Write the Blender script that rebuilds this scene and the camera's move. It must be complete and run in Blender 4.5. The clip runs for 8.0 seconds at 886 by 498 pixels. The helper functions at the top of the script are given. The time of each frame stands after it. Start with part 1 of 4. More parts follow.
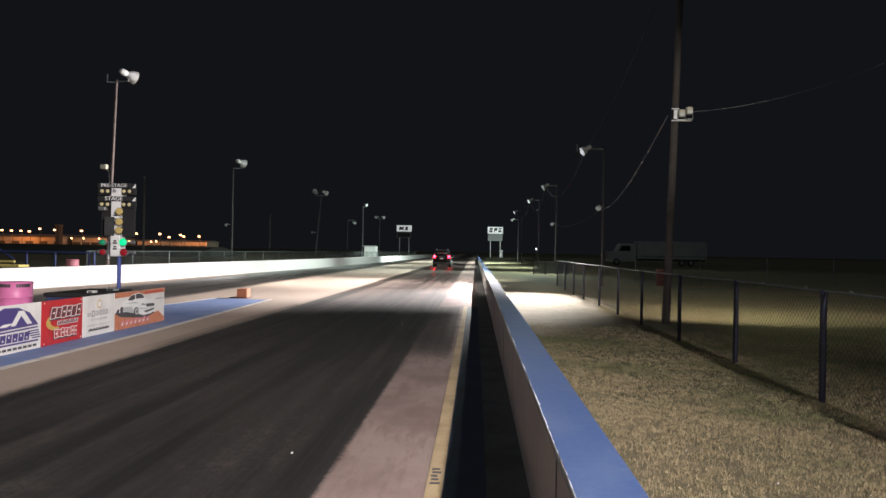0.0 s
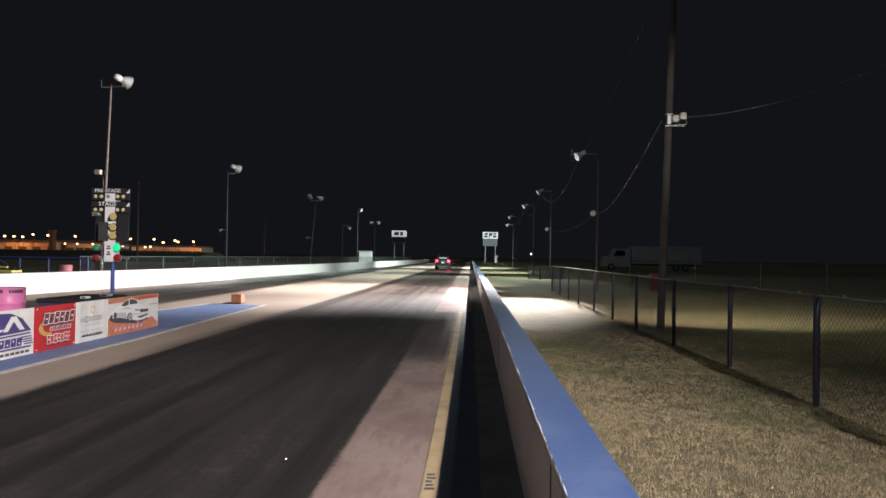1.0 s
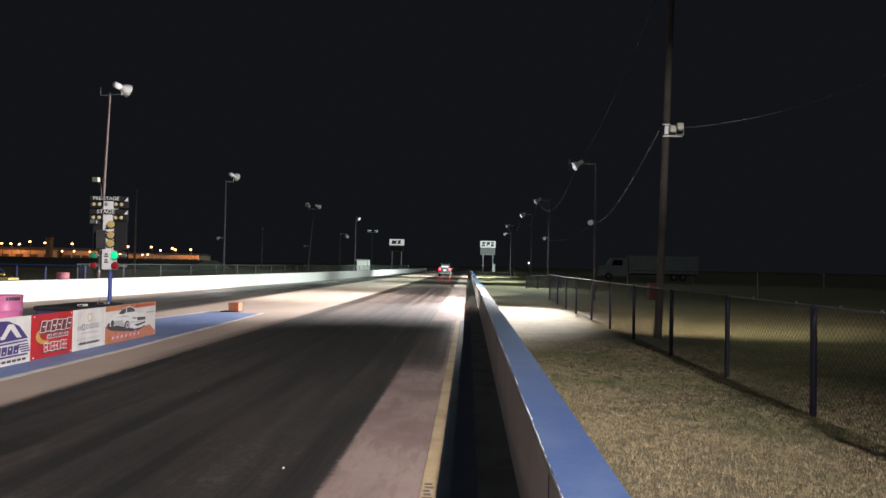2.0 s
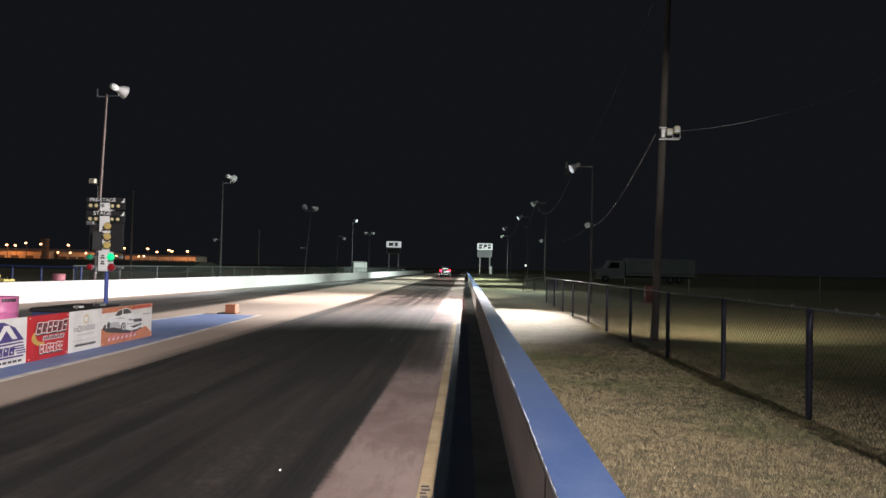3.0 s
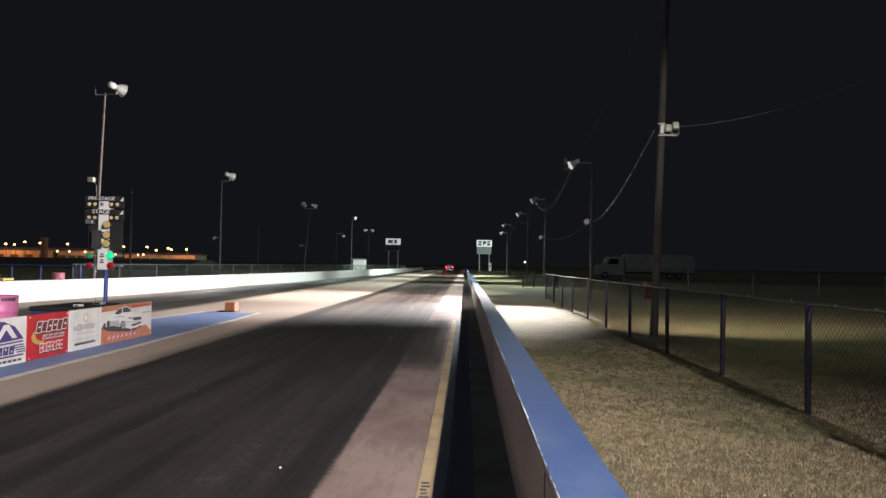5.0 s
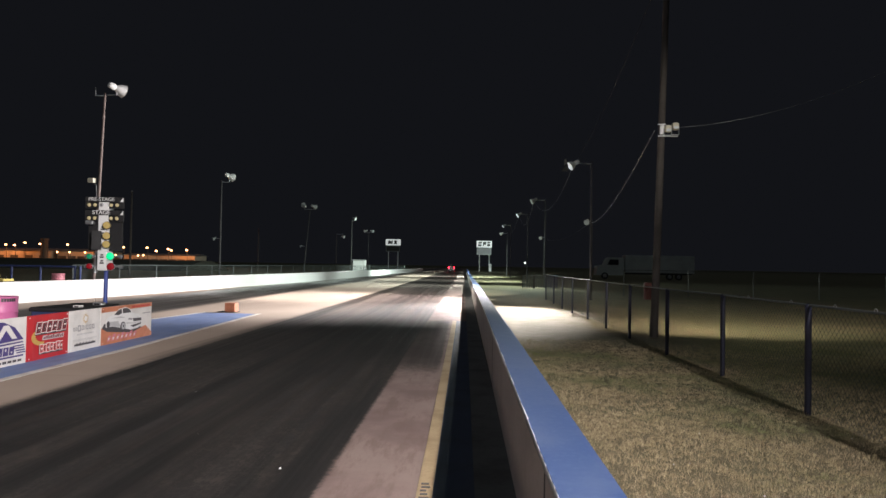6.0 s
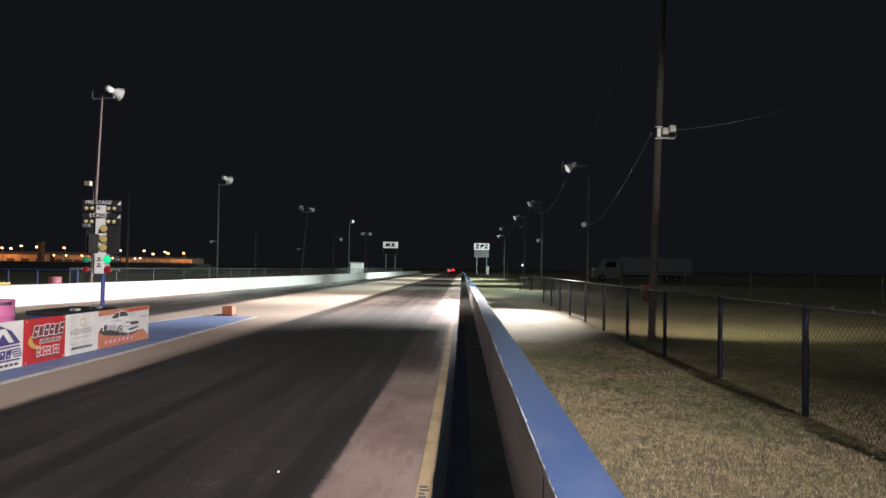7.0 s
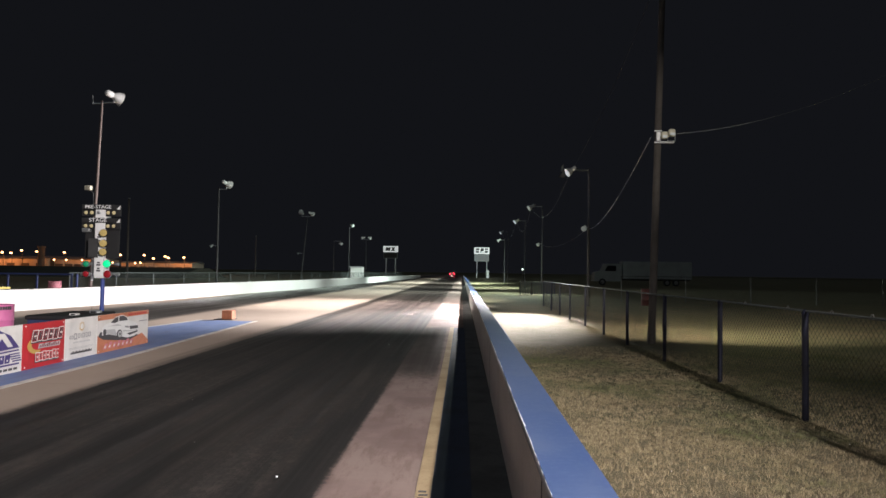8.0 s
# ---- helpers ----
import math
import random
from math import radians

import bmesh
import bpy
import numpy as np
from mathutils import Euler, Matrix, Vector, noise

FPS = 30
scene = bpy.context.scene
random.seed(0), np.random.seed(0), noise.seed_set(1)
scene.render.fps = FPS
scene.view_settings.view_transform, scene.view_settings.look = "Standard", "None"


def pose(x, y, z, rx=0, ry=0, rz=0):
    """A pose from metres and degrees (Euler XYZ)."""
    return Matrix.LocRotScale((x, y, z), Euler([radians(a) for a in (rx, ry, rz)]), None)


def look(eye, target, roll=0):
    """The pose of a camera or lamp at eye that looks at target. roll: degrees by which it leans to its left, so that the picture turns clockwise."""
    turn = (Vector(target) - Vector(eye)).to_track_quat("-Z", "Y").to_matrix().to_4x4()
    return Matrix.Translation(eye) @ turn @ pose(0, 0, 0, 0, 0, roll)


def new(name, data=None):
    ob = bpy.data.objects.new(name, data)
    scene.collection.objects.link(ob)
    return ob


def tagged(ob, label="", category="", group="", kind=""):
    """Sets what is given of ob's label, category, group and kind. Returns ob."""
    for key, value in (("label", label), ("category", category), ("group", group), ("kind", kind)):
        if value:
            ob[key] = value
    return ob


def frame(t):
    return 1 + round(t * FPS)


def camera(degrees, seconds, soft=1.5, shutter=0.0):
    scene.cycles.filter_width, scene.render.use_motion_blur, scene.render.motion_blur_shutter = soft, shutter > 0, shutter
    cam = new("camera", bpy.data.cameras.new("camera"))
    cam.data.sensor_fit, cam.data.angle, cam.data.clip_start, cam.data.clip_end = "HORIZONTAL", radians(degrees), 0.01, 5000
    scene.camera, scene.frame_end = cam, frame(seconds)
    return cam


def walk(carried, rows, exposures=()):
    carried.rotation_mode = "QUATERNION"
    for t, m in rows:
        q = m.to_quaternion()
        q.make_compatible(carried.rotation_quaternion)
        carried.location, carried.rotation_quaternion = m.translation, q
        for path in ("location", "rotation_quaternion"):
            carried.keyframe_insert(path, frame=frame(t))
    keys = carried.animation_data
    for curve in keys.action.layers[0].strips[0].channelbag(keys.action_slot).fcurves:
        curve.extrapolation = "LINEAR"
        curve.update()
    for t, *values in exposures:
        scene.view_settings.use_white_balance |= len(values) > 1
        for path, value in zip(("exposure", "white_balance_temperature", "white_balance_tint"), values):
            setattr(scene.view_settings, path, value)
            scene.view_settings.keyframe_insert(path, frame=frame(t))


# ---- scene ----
# ---- camera and walk ----
cam = camera(66.3, 8.0)


def aim(x, y, z, yaw, pitch, roll):
    return pose(x, y, z, 0, 0, yaw) @ pose(0, 0, 0, 90 + pitch) @ pose(0, 0, 0, 0, 0, roll)


PATH = [
    (0.0, -0.000, 0.000, 1.600, 2.723, 0.191, 1.000),
    (0.5, 0.004, -0.009, 1.602, 2.474, 0.361, 0.900),
    (1.0, 0.005, -0.001, 1.599, 2.310, 0.634, 0.941),
    (1.5, 0.001, -0.010, 1.602, 2.244, 1.067, 1.023),
    (3.0, -0.002, -0.027, 1.604, 1.869, 1.571, 1.257),
    (3.5, 0.005, -0.029, 1.605, 1.870, 1.575, 1.163),
    (4.0, 0.010, -0.021, 1.603, 1.860, 1.409, 1.113),
    (4.5, 0.001, -0.030, 1.604, 1.813, 1.307, 0.990),
    (6.0, 0.002, -0.032, 1.605, 1.813, 1.378, 0.991),
    (6.5, 0.007, -0.029, 1.606, 1.744, 1.445, 0.825),
    (7.0, -0.003, -0.035, 1.607, 1.600, 1.594, 0.880),
    (7.5, 0.005, -0.027, 1.603, 1.602, 1.729, 0.890),
    (8.0, 0.009, -0.031, 1.607, 1.619, 1.944, 0.829),
]
walk(cam, [(r[0], aim(*r[1:])) for r in PATH])

# ---- world and lamps ----
world = bpy.data.worlds.new("night")
scene.world = world
world.use_nodes = True
world.node_tree.nodes["Background"].inputs[0].default_value = (0.0060, 0.0065, 0.0084, 1)
world.node_tree.nodes["Background"].inputs[1].default_value = 1.0


def spot(eye, target, watts, size, blend, colour, radius=0.15):
    d = bpy.data.lights.new("flood_or_fill_beam", "SPOT")
    d.energy, d.spot_size, d.spot_blend, d.color, d.shadow_soft_size = watts, radians(size), blend, colour, radius
    ob = new("flood_or_fill_beam", d)
    ob.matrix_world = look(eye, target)
    return ob


def glow(place, watts, colour, radius=0.2):
    d = bpy.data.lights.new("lamp_light", "POINT")
    d.energy, d.color, d.shadow_soft_size = watts, colour, radius
    ob = new("lamp_light", d)
    ob.location = place
    return ob


WARM = (1.0, 0.84, 0.68)
HALIDE = (0.84, 1.0, 0.92)
# start-line floodlight of the right-hand row, behind the camera
spot((4.9, -2.5, 5.85), (-9.5, 10.8, 0), 11700, 104, 1.0, (1.0, 0.930, 0.930), 0.14)
# second beam beside it, added to brighten the starting tree
spot((5.0, -2.5, 6.1), (-8.0, 14.0, 1.6), 6200, 36, 0.95, (1.0, 0.92, 0.88), 0.12)
# narrow fill beam added to brighten the wooden pole's lamp housings
spot((4.95, -2.5, 5.95), (4.85, 16.0, 4.8), 4300, 14, 0.9, (1.0, 0.93, 0.84), 0.1)
# lamps of the row along the strip's right side; added sheets cut the first
spot((5.0, 34.0, 6.75), (0.9, 23.0, 0), 40000, 66, 0.95, (1.0, 0.97, 0.95), 0.007)
spot((4.92, 33.1, 6.72), (0.6, 22.8, 0), 70000, 37, 1.0, (1.0, 0.95, 0.91), 0.012)
spot((5.0, 34.0, 6.74), (-12.0, 28.0, 0.0), 39000, 86, 0.6, (1.0, 0.95, 0.95), 0.005)
spot((4.98, 34.1, 6.75), (-5.0, 43.0, 0.0), 14000, 70, 0.8, (1.0, 0.98, 0.94), 0.05)
spot((5.1, 54.0, 6.85), (-12.5, 52.0, 0.2), 15000, 80, 0.8, HALIDE)
spot((5.1, 54.1, 6.85), (1.0, 50.0, 0), 8000, 130, 0.8, HALIDE)
spot((5.1, 69.0, 6.9), (0.0, 74.0, 0), 14000, 120, 0.8, HALIDE)
spot((5.1, 94.0, 7.2), (-6.0, 104.0, 0), 56000, 120, 0.7, HALIDE)
# narrow beam added to brighten the right scoreboard from far off
spot((5.5, 108.0, 6.8), (6.0, 205.0, 5.0), 130000, 16, 0.7, HALIDE)
# the wooden pole's own lamps, turned to the field
spot((5.06, 15.9, 4.8), (7.4, 20.8, 0), 4000, 96, 1.0, (1.0, 0.88, 0.68), 0.06)
spot((5.06, 15.75, 4.85), (10.5, 12.5, 0), 330, 112, 1.0, (0.95, 1.0, 0.72), 0.06)
# beam added beside the field lamp to brighten the parked truck
spot((9.3, 48.5, 4.9), (27.0, 96.0, 2.0), 600, 44, 0.8, HALIDE, 0.1)
# weak unseen fill added behind the viewpoint, lifts gutter and wall side
spot((-16.0, -8.0, 9.5), (1.0, 9.0, 0), 200, 70, 0.9, (0.94, 1.0, 0.98))
# pole lamps of the left side
spot((-16.7, 32.4, 9.8), (-4.5, 31.5, 0), 33000, 50, 0.9, (1.0, 0.96, 0.90))
spot((-18.2, 79.8, 8.3), (0.0, 68.0, 0), 30000, 84, 0.8, HALIDE)
spot((-20.3, 150.0, 8.8), (2.0, 160.0, 0), 300000, 100, 0.7, HALIDE)
# unseen wide sun lamp, added as a faint bluish fill for the dark parts
night_fill = bpy.data.lights.new("night_fill", "SUN")
night_fill.energy, night_fill.angle, night_fill.color = 0.13, radians(20), (0.80, 0.92, 1.0)
new("night_fill", night_fill).matrix_world = look((-30, -40, 60), (0, 0, 0))
# sodium lamps of the yard far behind the left fence
for x, y, z in ((-103, 148, 5.2), (-82, 148, 4.6), (-62, 148, 4.2)):
    glow((x, y, z), 1500, (1.0, 0.31, 0.075))

# ---- materials ----
def link(nt, sock, v):
    if isinstance(v, bpy.types.NodeSocket):
        nt.links.new(v, sock)
    elif isinstance(v, tuple) and len(v) == 3 and sock.type == "RGBA":
        sock.default_value = (*v, 1)
    else:
        sock.default_value = v


def mth(nt, op, a, b=0.0):
    n = nt.nodes.new("ShaderNodeMath")
    n.operation = op
    link(nt, n.inputs[0], a)
    link(nt, n.inputs[1], b)
    return n.outputs[0]


def step(nt, v, lo, hi):
    n = nt.nodes.new("ShaderNodeMapRange")
    n.interpolation_type = "SMOOTHSTEP"
    link(nt, n.inputs[0], v)
    n.inputs[1].default_value, n.inputs[2].default_value = lo, hi
    return n.outputs[0]


def mix(nt, f, a, b):
    n = nt.nodes.new("ShaderNodeMix")
    n.data_type = "RGBA"
    link(nt, n.inputs[0], f)
    link(nt, n.inputs[6], a)
    link(nt, n.inputs[7], b)
    return n.outputs[2]


def where(nt, sx=1.0, sy=1.0, sz=1.0, world_space=True):
    if world_space:
        src = nt.nodes.new("ShaderNodeNewGeometry").outputs["Position"]
    else:
        src = nt.nodes.new("ShaderNodeTexCoord").outputs["Object"]
    m = nt.nodes.new("ShaderNodeMapping")
    nt.links.new(src, m.inputs[0])
    m.inputs["Scale"].default_value = (sx, sy, sz)
    return m.outputs[0]


def grain(nt, vec, scale, detail=4.0, rough=0.55):
    n = nt.nodes.new("ShaderNodeTexNoise")
    nt.links.new(vec, n.inputs["Vector"])
    n.inputs["Scale"].default_value, n.inputs["Detail"].default_value, n.inputs["Roughness"].default_value = scale, detail, rough
    return n.outputs[0]


def start(name):
    m = bpy.data.materials.new(name)
    m.use_nodes = True
    return m, m.node_tree, m.node_tree.nodes["Principled BSDF"]


def relief(nt, bsdf, height, strength, distance=0.01):
    b = nt.nodes.new("ShaderNodeBump")
    b.inputs["Strength"].default_value, b.inputs["Distance"].default_value = strength, distance
    nt.links.new(height, b.inputs["Height"])
    nt.links.new(b.outputs[0], bsdf.inputs["Normal"])


def paint(name, colour, rough=0.5, metal=0.0, wear=0.25, scale=3.0, fine=60.0, bump=0.1, dark=None, local=False):
    """A worn surface: broad stains and fine grain over one base colour."""
    m, nt, b = start(name)
    v = where(nt, world_space=not local)
    broad, small = grain(nt, v, scale, 5), grain(nt, v, fine, 3)
    stain = dark or tuple(c * 0.45 for c in colour)
    f = mth(nt, "MULTIPLY", step(nt, broad, 0.42, 0.72), wear)
    c = mix(nt, f, colour, stain)
    c = mix(nt, mth(nt, "MULTIPLY", step(nt, small, 0.45, 0.75), wear * 0.6), c, stain)
    link(nt, b.inputs["Base Color"], c)
    link(nt, b.inputs["Roughness"], mth(nt, "ADD", mth(nt, "MULTIPLY", broad, 0.25), rough - 0.12))
    b.inputs["Metallic"].default_value = metal
    if bump:
        relief(nt, b, small, bump, 0.004)
    return m


def light_mat(name, colour, strength):
    m, nt, b = start(name)
    b.inputs["Base Color"].default_value = (*colour, 1)
    b.inputs["Emission Color"].default_value = (*colour, 1)
    b.inputs["Emission Strength"].default_value = strength
    return m


def road_mat():
    """Concrete drag strip with rubber laid down in two lanes, seams and oil spots."""
    m, nt, b = start("rubbered_concrete")
    sep = nt.nodes.new("ShaderNodeSeparateXYZ")
    nt.links.new(nt.nodes.new("ShaderNodeNewGeometry").outputs["Position"], sep.inputs[0])
    x, y = sep.outputs[0], sep.outputs[1]
    streak = grain(nt, where(nt, 3.2, 0.045, 1), 2.0, 6, 0.65)
    blot = grain(nt, where(nt), 0.55, 5, 0.6)
    fine = grain(nt, where(nt), 45.0, 4, 0.7)
    tyre = grain(nt, where(nt, 3.0, 0.009, 1), 1.0, 3, 0.45)
    wob = mth(nt, "MULTIPLY", mth(nt, "SUBTRACT", streak, 0.5), 0.85)
    xx = mth(nt, "ADD", x, mth(nt, "MULTIPLY", wob, 0.7))
    tooth = mth(nt, "SUBTRACT", grain(nt, where(nt, 2.0, 2.0, 1), 3.4, 6, 0.75), 0.5)
    xr = mth(nt, "ADD", x, mth(nt, "ADD", mth(nt, "MULTIPLY", tooth, 0.20), mth(nt, "MULTIPLY", wob, 0.18)))
    xl = mth(nt, "ADD", x, mth(nt, "ADD", mth(nt, "MULTIPLY", tooth, 0.18), mth(nt, "MULTIPLY", wob, 0.30)))
    right = mth(nt, "MULTIPLY", step(nt, xl, -5.08, -4.88), mth(nt, "SUBTRACT", 1.0, step(nt, xr, -1.05, -0.96)))
    left = mth(nt, "MULTIPLY", step(nt, xx, -14.2, -13.4), mth(nt, "SUBTRACT", 1.0, step(nt, xx, -9.75, -9.15)))
    # burn-out patch before the launch, wider than the worn lane
    yr = mth(nt, "ADD", y, mth(nt, "MULTIPLY", tooth, 2.4))
    patch = mth(nt, "MULTIPLY", mth(nt, "MULTIPLY", step(nt, xx, -5.35, -4.85), mth(nt, "SUBTRACT", 1.0, step(nt, xr, -0.42, -0.32))), mth(nt, "MULTIPLY", step(nt, yr, 9.6, 11.2), mth(nt, "SUBTRACT", 1.0, step(nt, y, 18.9, 19.9))))
    lanes = mth(nt, "MAXIMUM", mth(nt, "MAXIMUM", right, left), mth(nt, "MULTIPLY", patch, 0.74))
    thin = mth(nt, "SUBTRACT", 1.0, mth(nt, "MULTIPLY", step(nt, y, 16.0, 30.0), 0.14))
    gap = mth(nt, "SUBTRACT", 1.0, step(nt, tyre, 0.38, 0.60))
    amp = mth(nt, "ADD", 0.025, mth(nt, "MULTIPLY", mth(nt, "MULTIPLY", step(nt, y, 16.0, 24.0), mth(nt, "SUBTRACT", 1.0, step(nt, y, 40.0, 60.0))), 0.30))
    thin2 = mth(nt, "MULTIPLY", thin, mth(nt, "SUBTRACT", 1.0, mth(nt, "MULTIPLY", gap, amp)))
    rubber = mth(nt, "MINIMUM", mth(nt, "MAXIMUM", mth(nt, "MULTIPLY", lanes, thin2), mth(nt, "MULTIPLY", left, 0.95)), 1.0)
    conc = mix(nt, step(nt, blot, 0.40, 0.62), (0.265, 0.198, 0.172), (0.175, 0.118, 0.106))
    conc = mix(nt, mth(nt, "MULTIPLY", step(nt, streak, 0.5, 0.8), 0.28), conc, (0.155, 0.112, 0.10))
    grime = grain(nt, where(nt, 2.2, 0.45, 1), 2.4, 6, 0.7)
    conc = mix(nt, mth(nt, "MULTIPLY", step(nt, grime, 0.46, 0.64), 0.7), conc, (0.165, 0.108, 0.092))
    conc = mix(nt, mth(nt, "MULTIPLY", step(nt, fine, 0.5, 0.8), 0.35), conc, (0.17, 0.14, 0.12))
    conc = mix(nt, mth(nt, "MULTIPLY", mth(nt, "SUBTRACT", 1.0, step(nt, x, -5.6, -3.2)), 0.8), conc, (0.42, 0.330, 0.262))
    rub = mix(nt, step(nt, streak, 0.42, 0.75), (0.011, 0.0095, 0.0085), (0.021, 0.0185, 0.016))
    rub = mix(nt, mth(nt, "MULTIPLY", step(nt, fine, 0.52, 0.66), 0.8), rub, (0.056, 0.045, 0.037))
    grit = grain(nt, where(nt, 1.0, 0.7, 1), 17.0, 5, 0.75)
    rub = mix(nt, mth(nt, "MULTIPLY", step(nt, grit, 0.52, 0.62), 0.75), rub, (0.055, 0.046, 0.038))
    scuff = grain(nt, where(nt, 7.0, 3.0, 1), 1.5, 4, 0.7)
    rub = mix(nt, mth(nt, "MULTIPLY", step(nt, scuff, 0.52, 0.66), 0.65), rub, (0.050, 0.043, 0.037))
    mot = grain(nt, where(nt, 1.4, 0.8, 1), 5.0, 5, 0.8)
    rub = mix(nt, mth(nt, "MULTIPLY", step(nt, mot, 0.53, 0.60), 0.75), rub, (0.062, 0.051, 0.041))
    rub = mix(nt, mth(nt, "MULTIPLY", step(nt, blot, 0.48, 0.64), 0.65), rub, (0.010, 0.009, 0.0085))
    track = grain(nt, where(nt, 1.5, 0.05, 1), 1.3, 4, 0.6)
    smear = grain(nt, where(nt, 1.0, 0.28, 1), 0.9, 6, 0.7)
    rub = mix(nt, mth(nt, "MULTIPLY", step(nt, smear, 0.50, 0.66), 0.55), rub, (0.062, 0.050, 0.041))
    rub = mix(nt, mth(nt, "MULTIPLY", step(nt, track, 0.47, 0.60), 0.80), rub, (0.0075, 0.0072, 0.0065))
    rub = mix(nt, mth(nt, "ADD", 0.22, mth(nt, "MULTIPLY", patch, 0.06)), rub, (0.005, 0.005, 0.0048))
    c = mix(nt, rubber, conc, rub)
    # sawn seams across the slab
    seam = mth(nt, "ABSOLUTE", mth(nt, "SUBTRACT", mth(nt, "FRACT", mth(nt, "DIVIDE", y, 6.1)), 0.5))
    c = mix(nt, mth(nt, "MULTIPLY", mth(nt, "SUBTRACT", 1.0, step(nt, seam, 0.0, 0.0025)), 0.25), c, (0.03, 0.027, 0.025))
    link(nt, b.inputs["Base Color"], c)
    link(nt, b.inputs["Roughness"], mth(nt, "SUBTRACT", 0.82, mth(nt, "MULTIPLY", rubber, mth(nt, "ADD", mth(nt, "MULTIPLY", step(nt, y, 19.0, 33.0), 0.42), mth(nt, "MULTIPLY", step(nt, streak, 0.3, 0.7), 0.20)))))
    relief(nt, b, mth(nt, "MULTIPLY", fine, mth(nt, "SUBTRACT", 1.0, rubber)), 0.14, 0.003)
    return m


def soil_mat():
    """Dry winter lawn: straw over dull green over dirt."""
    m, nt, b = start("dry_lawn")
    v = where(nt)
    a, bb, f = grain(nt, v, 0.28, 6, 0.65), grain(nt, v, 2.6, 6, 0.7), grain(nt, v, 60.0, 5, 0.8)
    py = nt.nodes.new("ShaderNodeSeparateXYZ")
    nt.links.new(nt.nodes.new("ShaderNodeNewGeometry").outputs["Position"], py.inputs[0])
    a = mth(nt, "ADD", a, mth(nt, "MULTIPLY", step(nt, py.outputs[1], 5.5, 10.0), 0.10))
    c = mix(nt, step(nt, a, 0.42, 0.64), (0.215, 0.172, 0.098), (0.125, 0.128, 0.058))
    c = mix(nt, mth(nt, "MULTIPLY", step(nt, bb, 0.42, 0.68), 0.6), c, (0.22, 0.17, 0.095))
    c = mix(nt, mth(nt, "MULTIPLY", step(nt, f, 0.42, 0.60), 0.85), c, (0.062, 0.051, 0.028))
    # bare sandy ground worn along the verge
    sep = nt.nodes.new("ShaderNodeSeparateXYZ")
    nt.links.new(nt.nodes.new("ShaderNodeNewGeometry").outputs["Position"], sep.inputs[0])
    yy = mth(nt, "ADD", sep.outputs[1], mth(nt, "MULTIPLY", mth(nt, "SUBTRACT", bb, 0.5), 7.0))
    xx = mth(nt, "ADD", sep.outputs[0], mth(nt, "MULTIPLY", mth(nt, "SUBTRACT", bb, 0.5), 2.5))
    sand = mth(nt, "MULTIPLY", mth(nt, "MULTIPLY", step(nt, yy, 10.0, 20.0), mth(nt, "SUBTRACT", 1.0, step(nt, yy, 30.0, 40.0))), mth(nt, "SUBTRACT", 1.0, step(nt, xx, 3.6, 6.0)))
    c = mix(nt, mth(nt, "MULTIPLY", sand, mth(nt, "ADD", 0.30, mth(nt, "MULTIPLY", step(nt, grain(nt, v, 1.3, 6, 0.75), 0.42, 0.60), 0.5))), c, mix(nt, step(nt, f, 0.4, 0.7), (0.215, 0.172, 0.118), (0.13, 0.10, 0.066)))
    link(nt, b.inputs["Base Color"], c)
    b.inputs["Roughness"].default_value = 0.95
    relief(nt, b, f, 0.95, 0.024)
    return m


def blade_mat():
    m, nt, b = start("grass_blade")
    g = nt.nodes.new("ShaderNodeNewGeometry")
    py = nt.nodes.new("ShaderNodeSeparateXYZ")
    nt.links.new(g.outputs["Position"], py.inputs[0])
    patch = mth(nt, "ADD", grain(nt, where(nt), 0.45, 5, 0.65), mth(nt, "MULTIPLY", step(nt, py.outputs[1], 5.5, 10.0), 0.09))
    straw = mix(nt, g.outputs["Random Per Island"], (0.455, 0.372, 0.222), (0.215, 0.172, 0.096))
    green = mix(nt, g.outputs["Random Per Island"], (0.200, 0.205, 0.090), (0.110, 0.120, 0.048))
    tuft = grain(nt, where(nt), 38.0, 2, 0.6)
    c = mix(nt, step(nt, patch, 0.50, 0.72), straw, green)
    link(nt, b.inputs["Base Color"], mix(nt, mth(nt, "MULTIPLY", step(nt, tuft, 0.55, 0.65), 0.78), c, (0.058, 0.047, 0.024)))
    b.inputs["Roughness"].default_value = 0.8
    return m


def blue_floor_mat():
    m, nt, b = start("blue_floor_paint")
    v, s = where(nt), where(nt, 2.5, 0.25, 1)
    broad, dirt, fine = grain(nt, v, 1.1, 6, 0.65), grain(nt, s, 3.0, 5, 0.6), grain(nt, v, 55.0, 4, 0.7)
    c = mix(nt, step(nt, broad, 0.35, 0.7), (0.15, 0.215, 0.42), (0.20, 0.26, 0.44))
    c = mix(nt, mth(nt, "MULTIPLY", step(nt, dirt, 0.48, 0.75), 0.45), c, (0.13, 0.13, 0.15))
    c = mix(nt, mth(nt, "MULTIPLY", step(nt, fine, 0.6, 0.8), 0.4), c, (0.27, 0.25, 0.24))
    link(nt, b.inputs["Base Color"], c)
    b.inputs["Roughness"].default_value = 0.65
    relief(nt, b, fine, 0.15, 0.003)
    return m


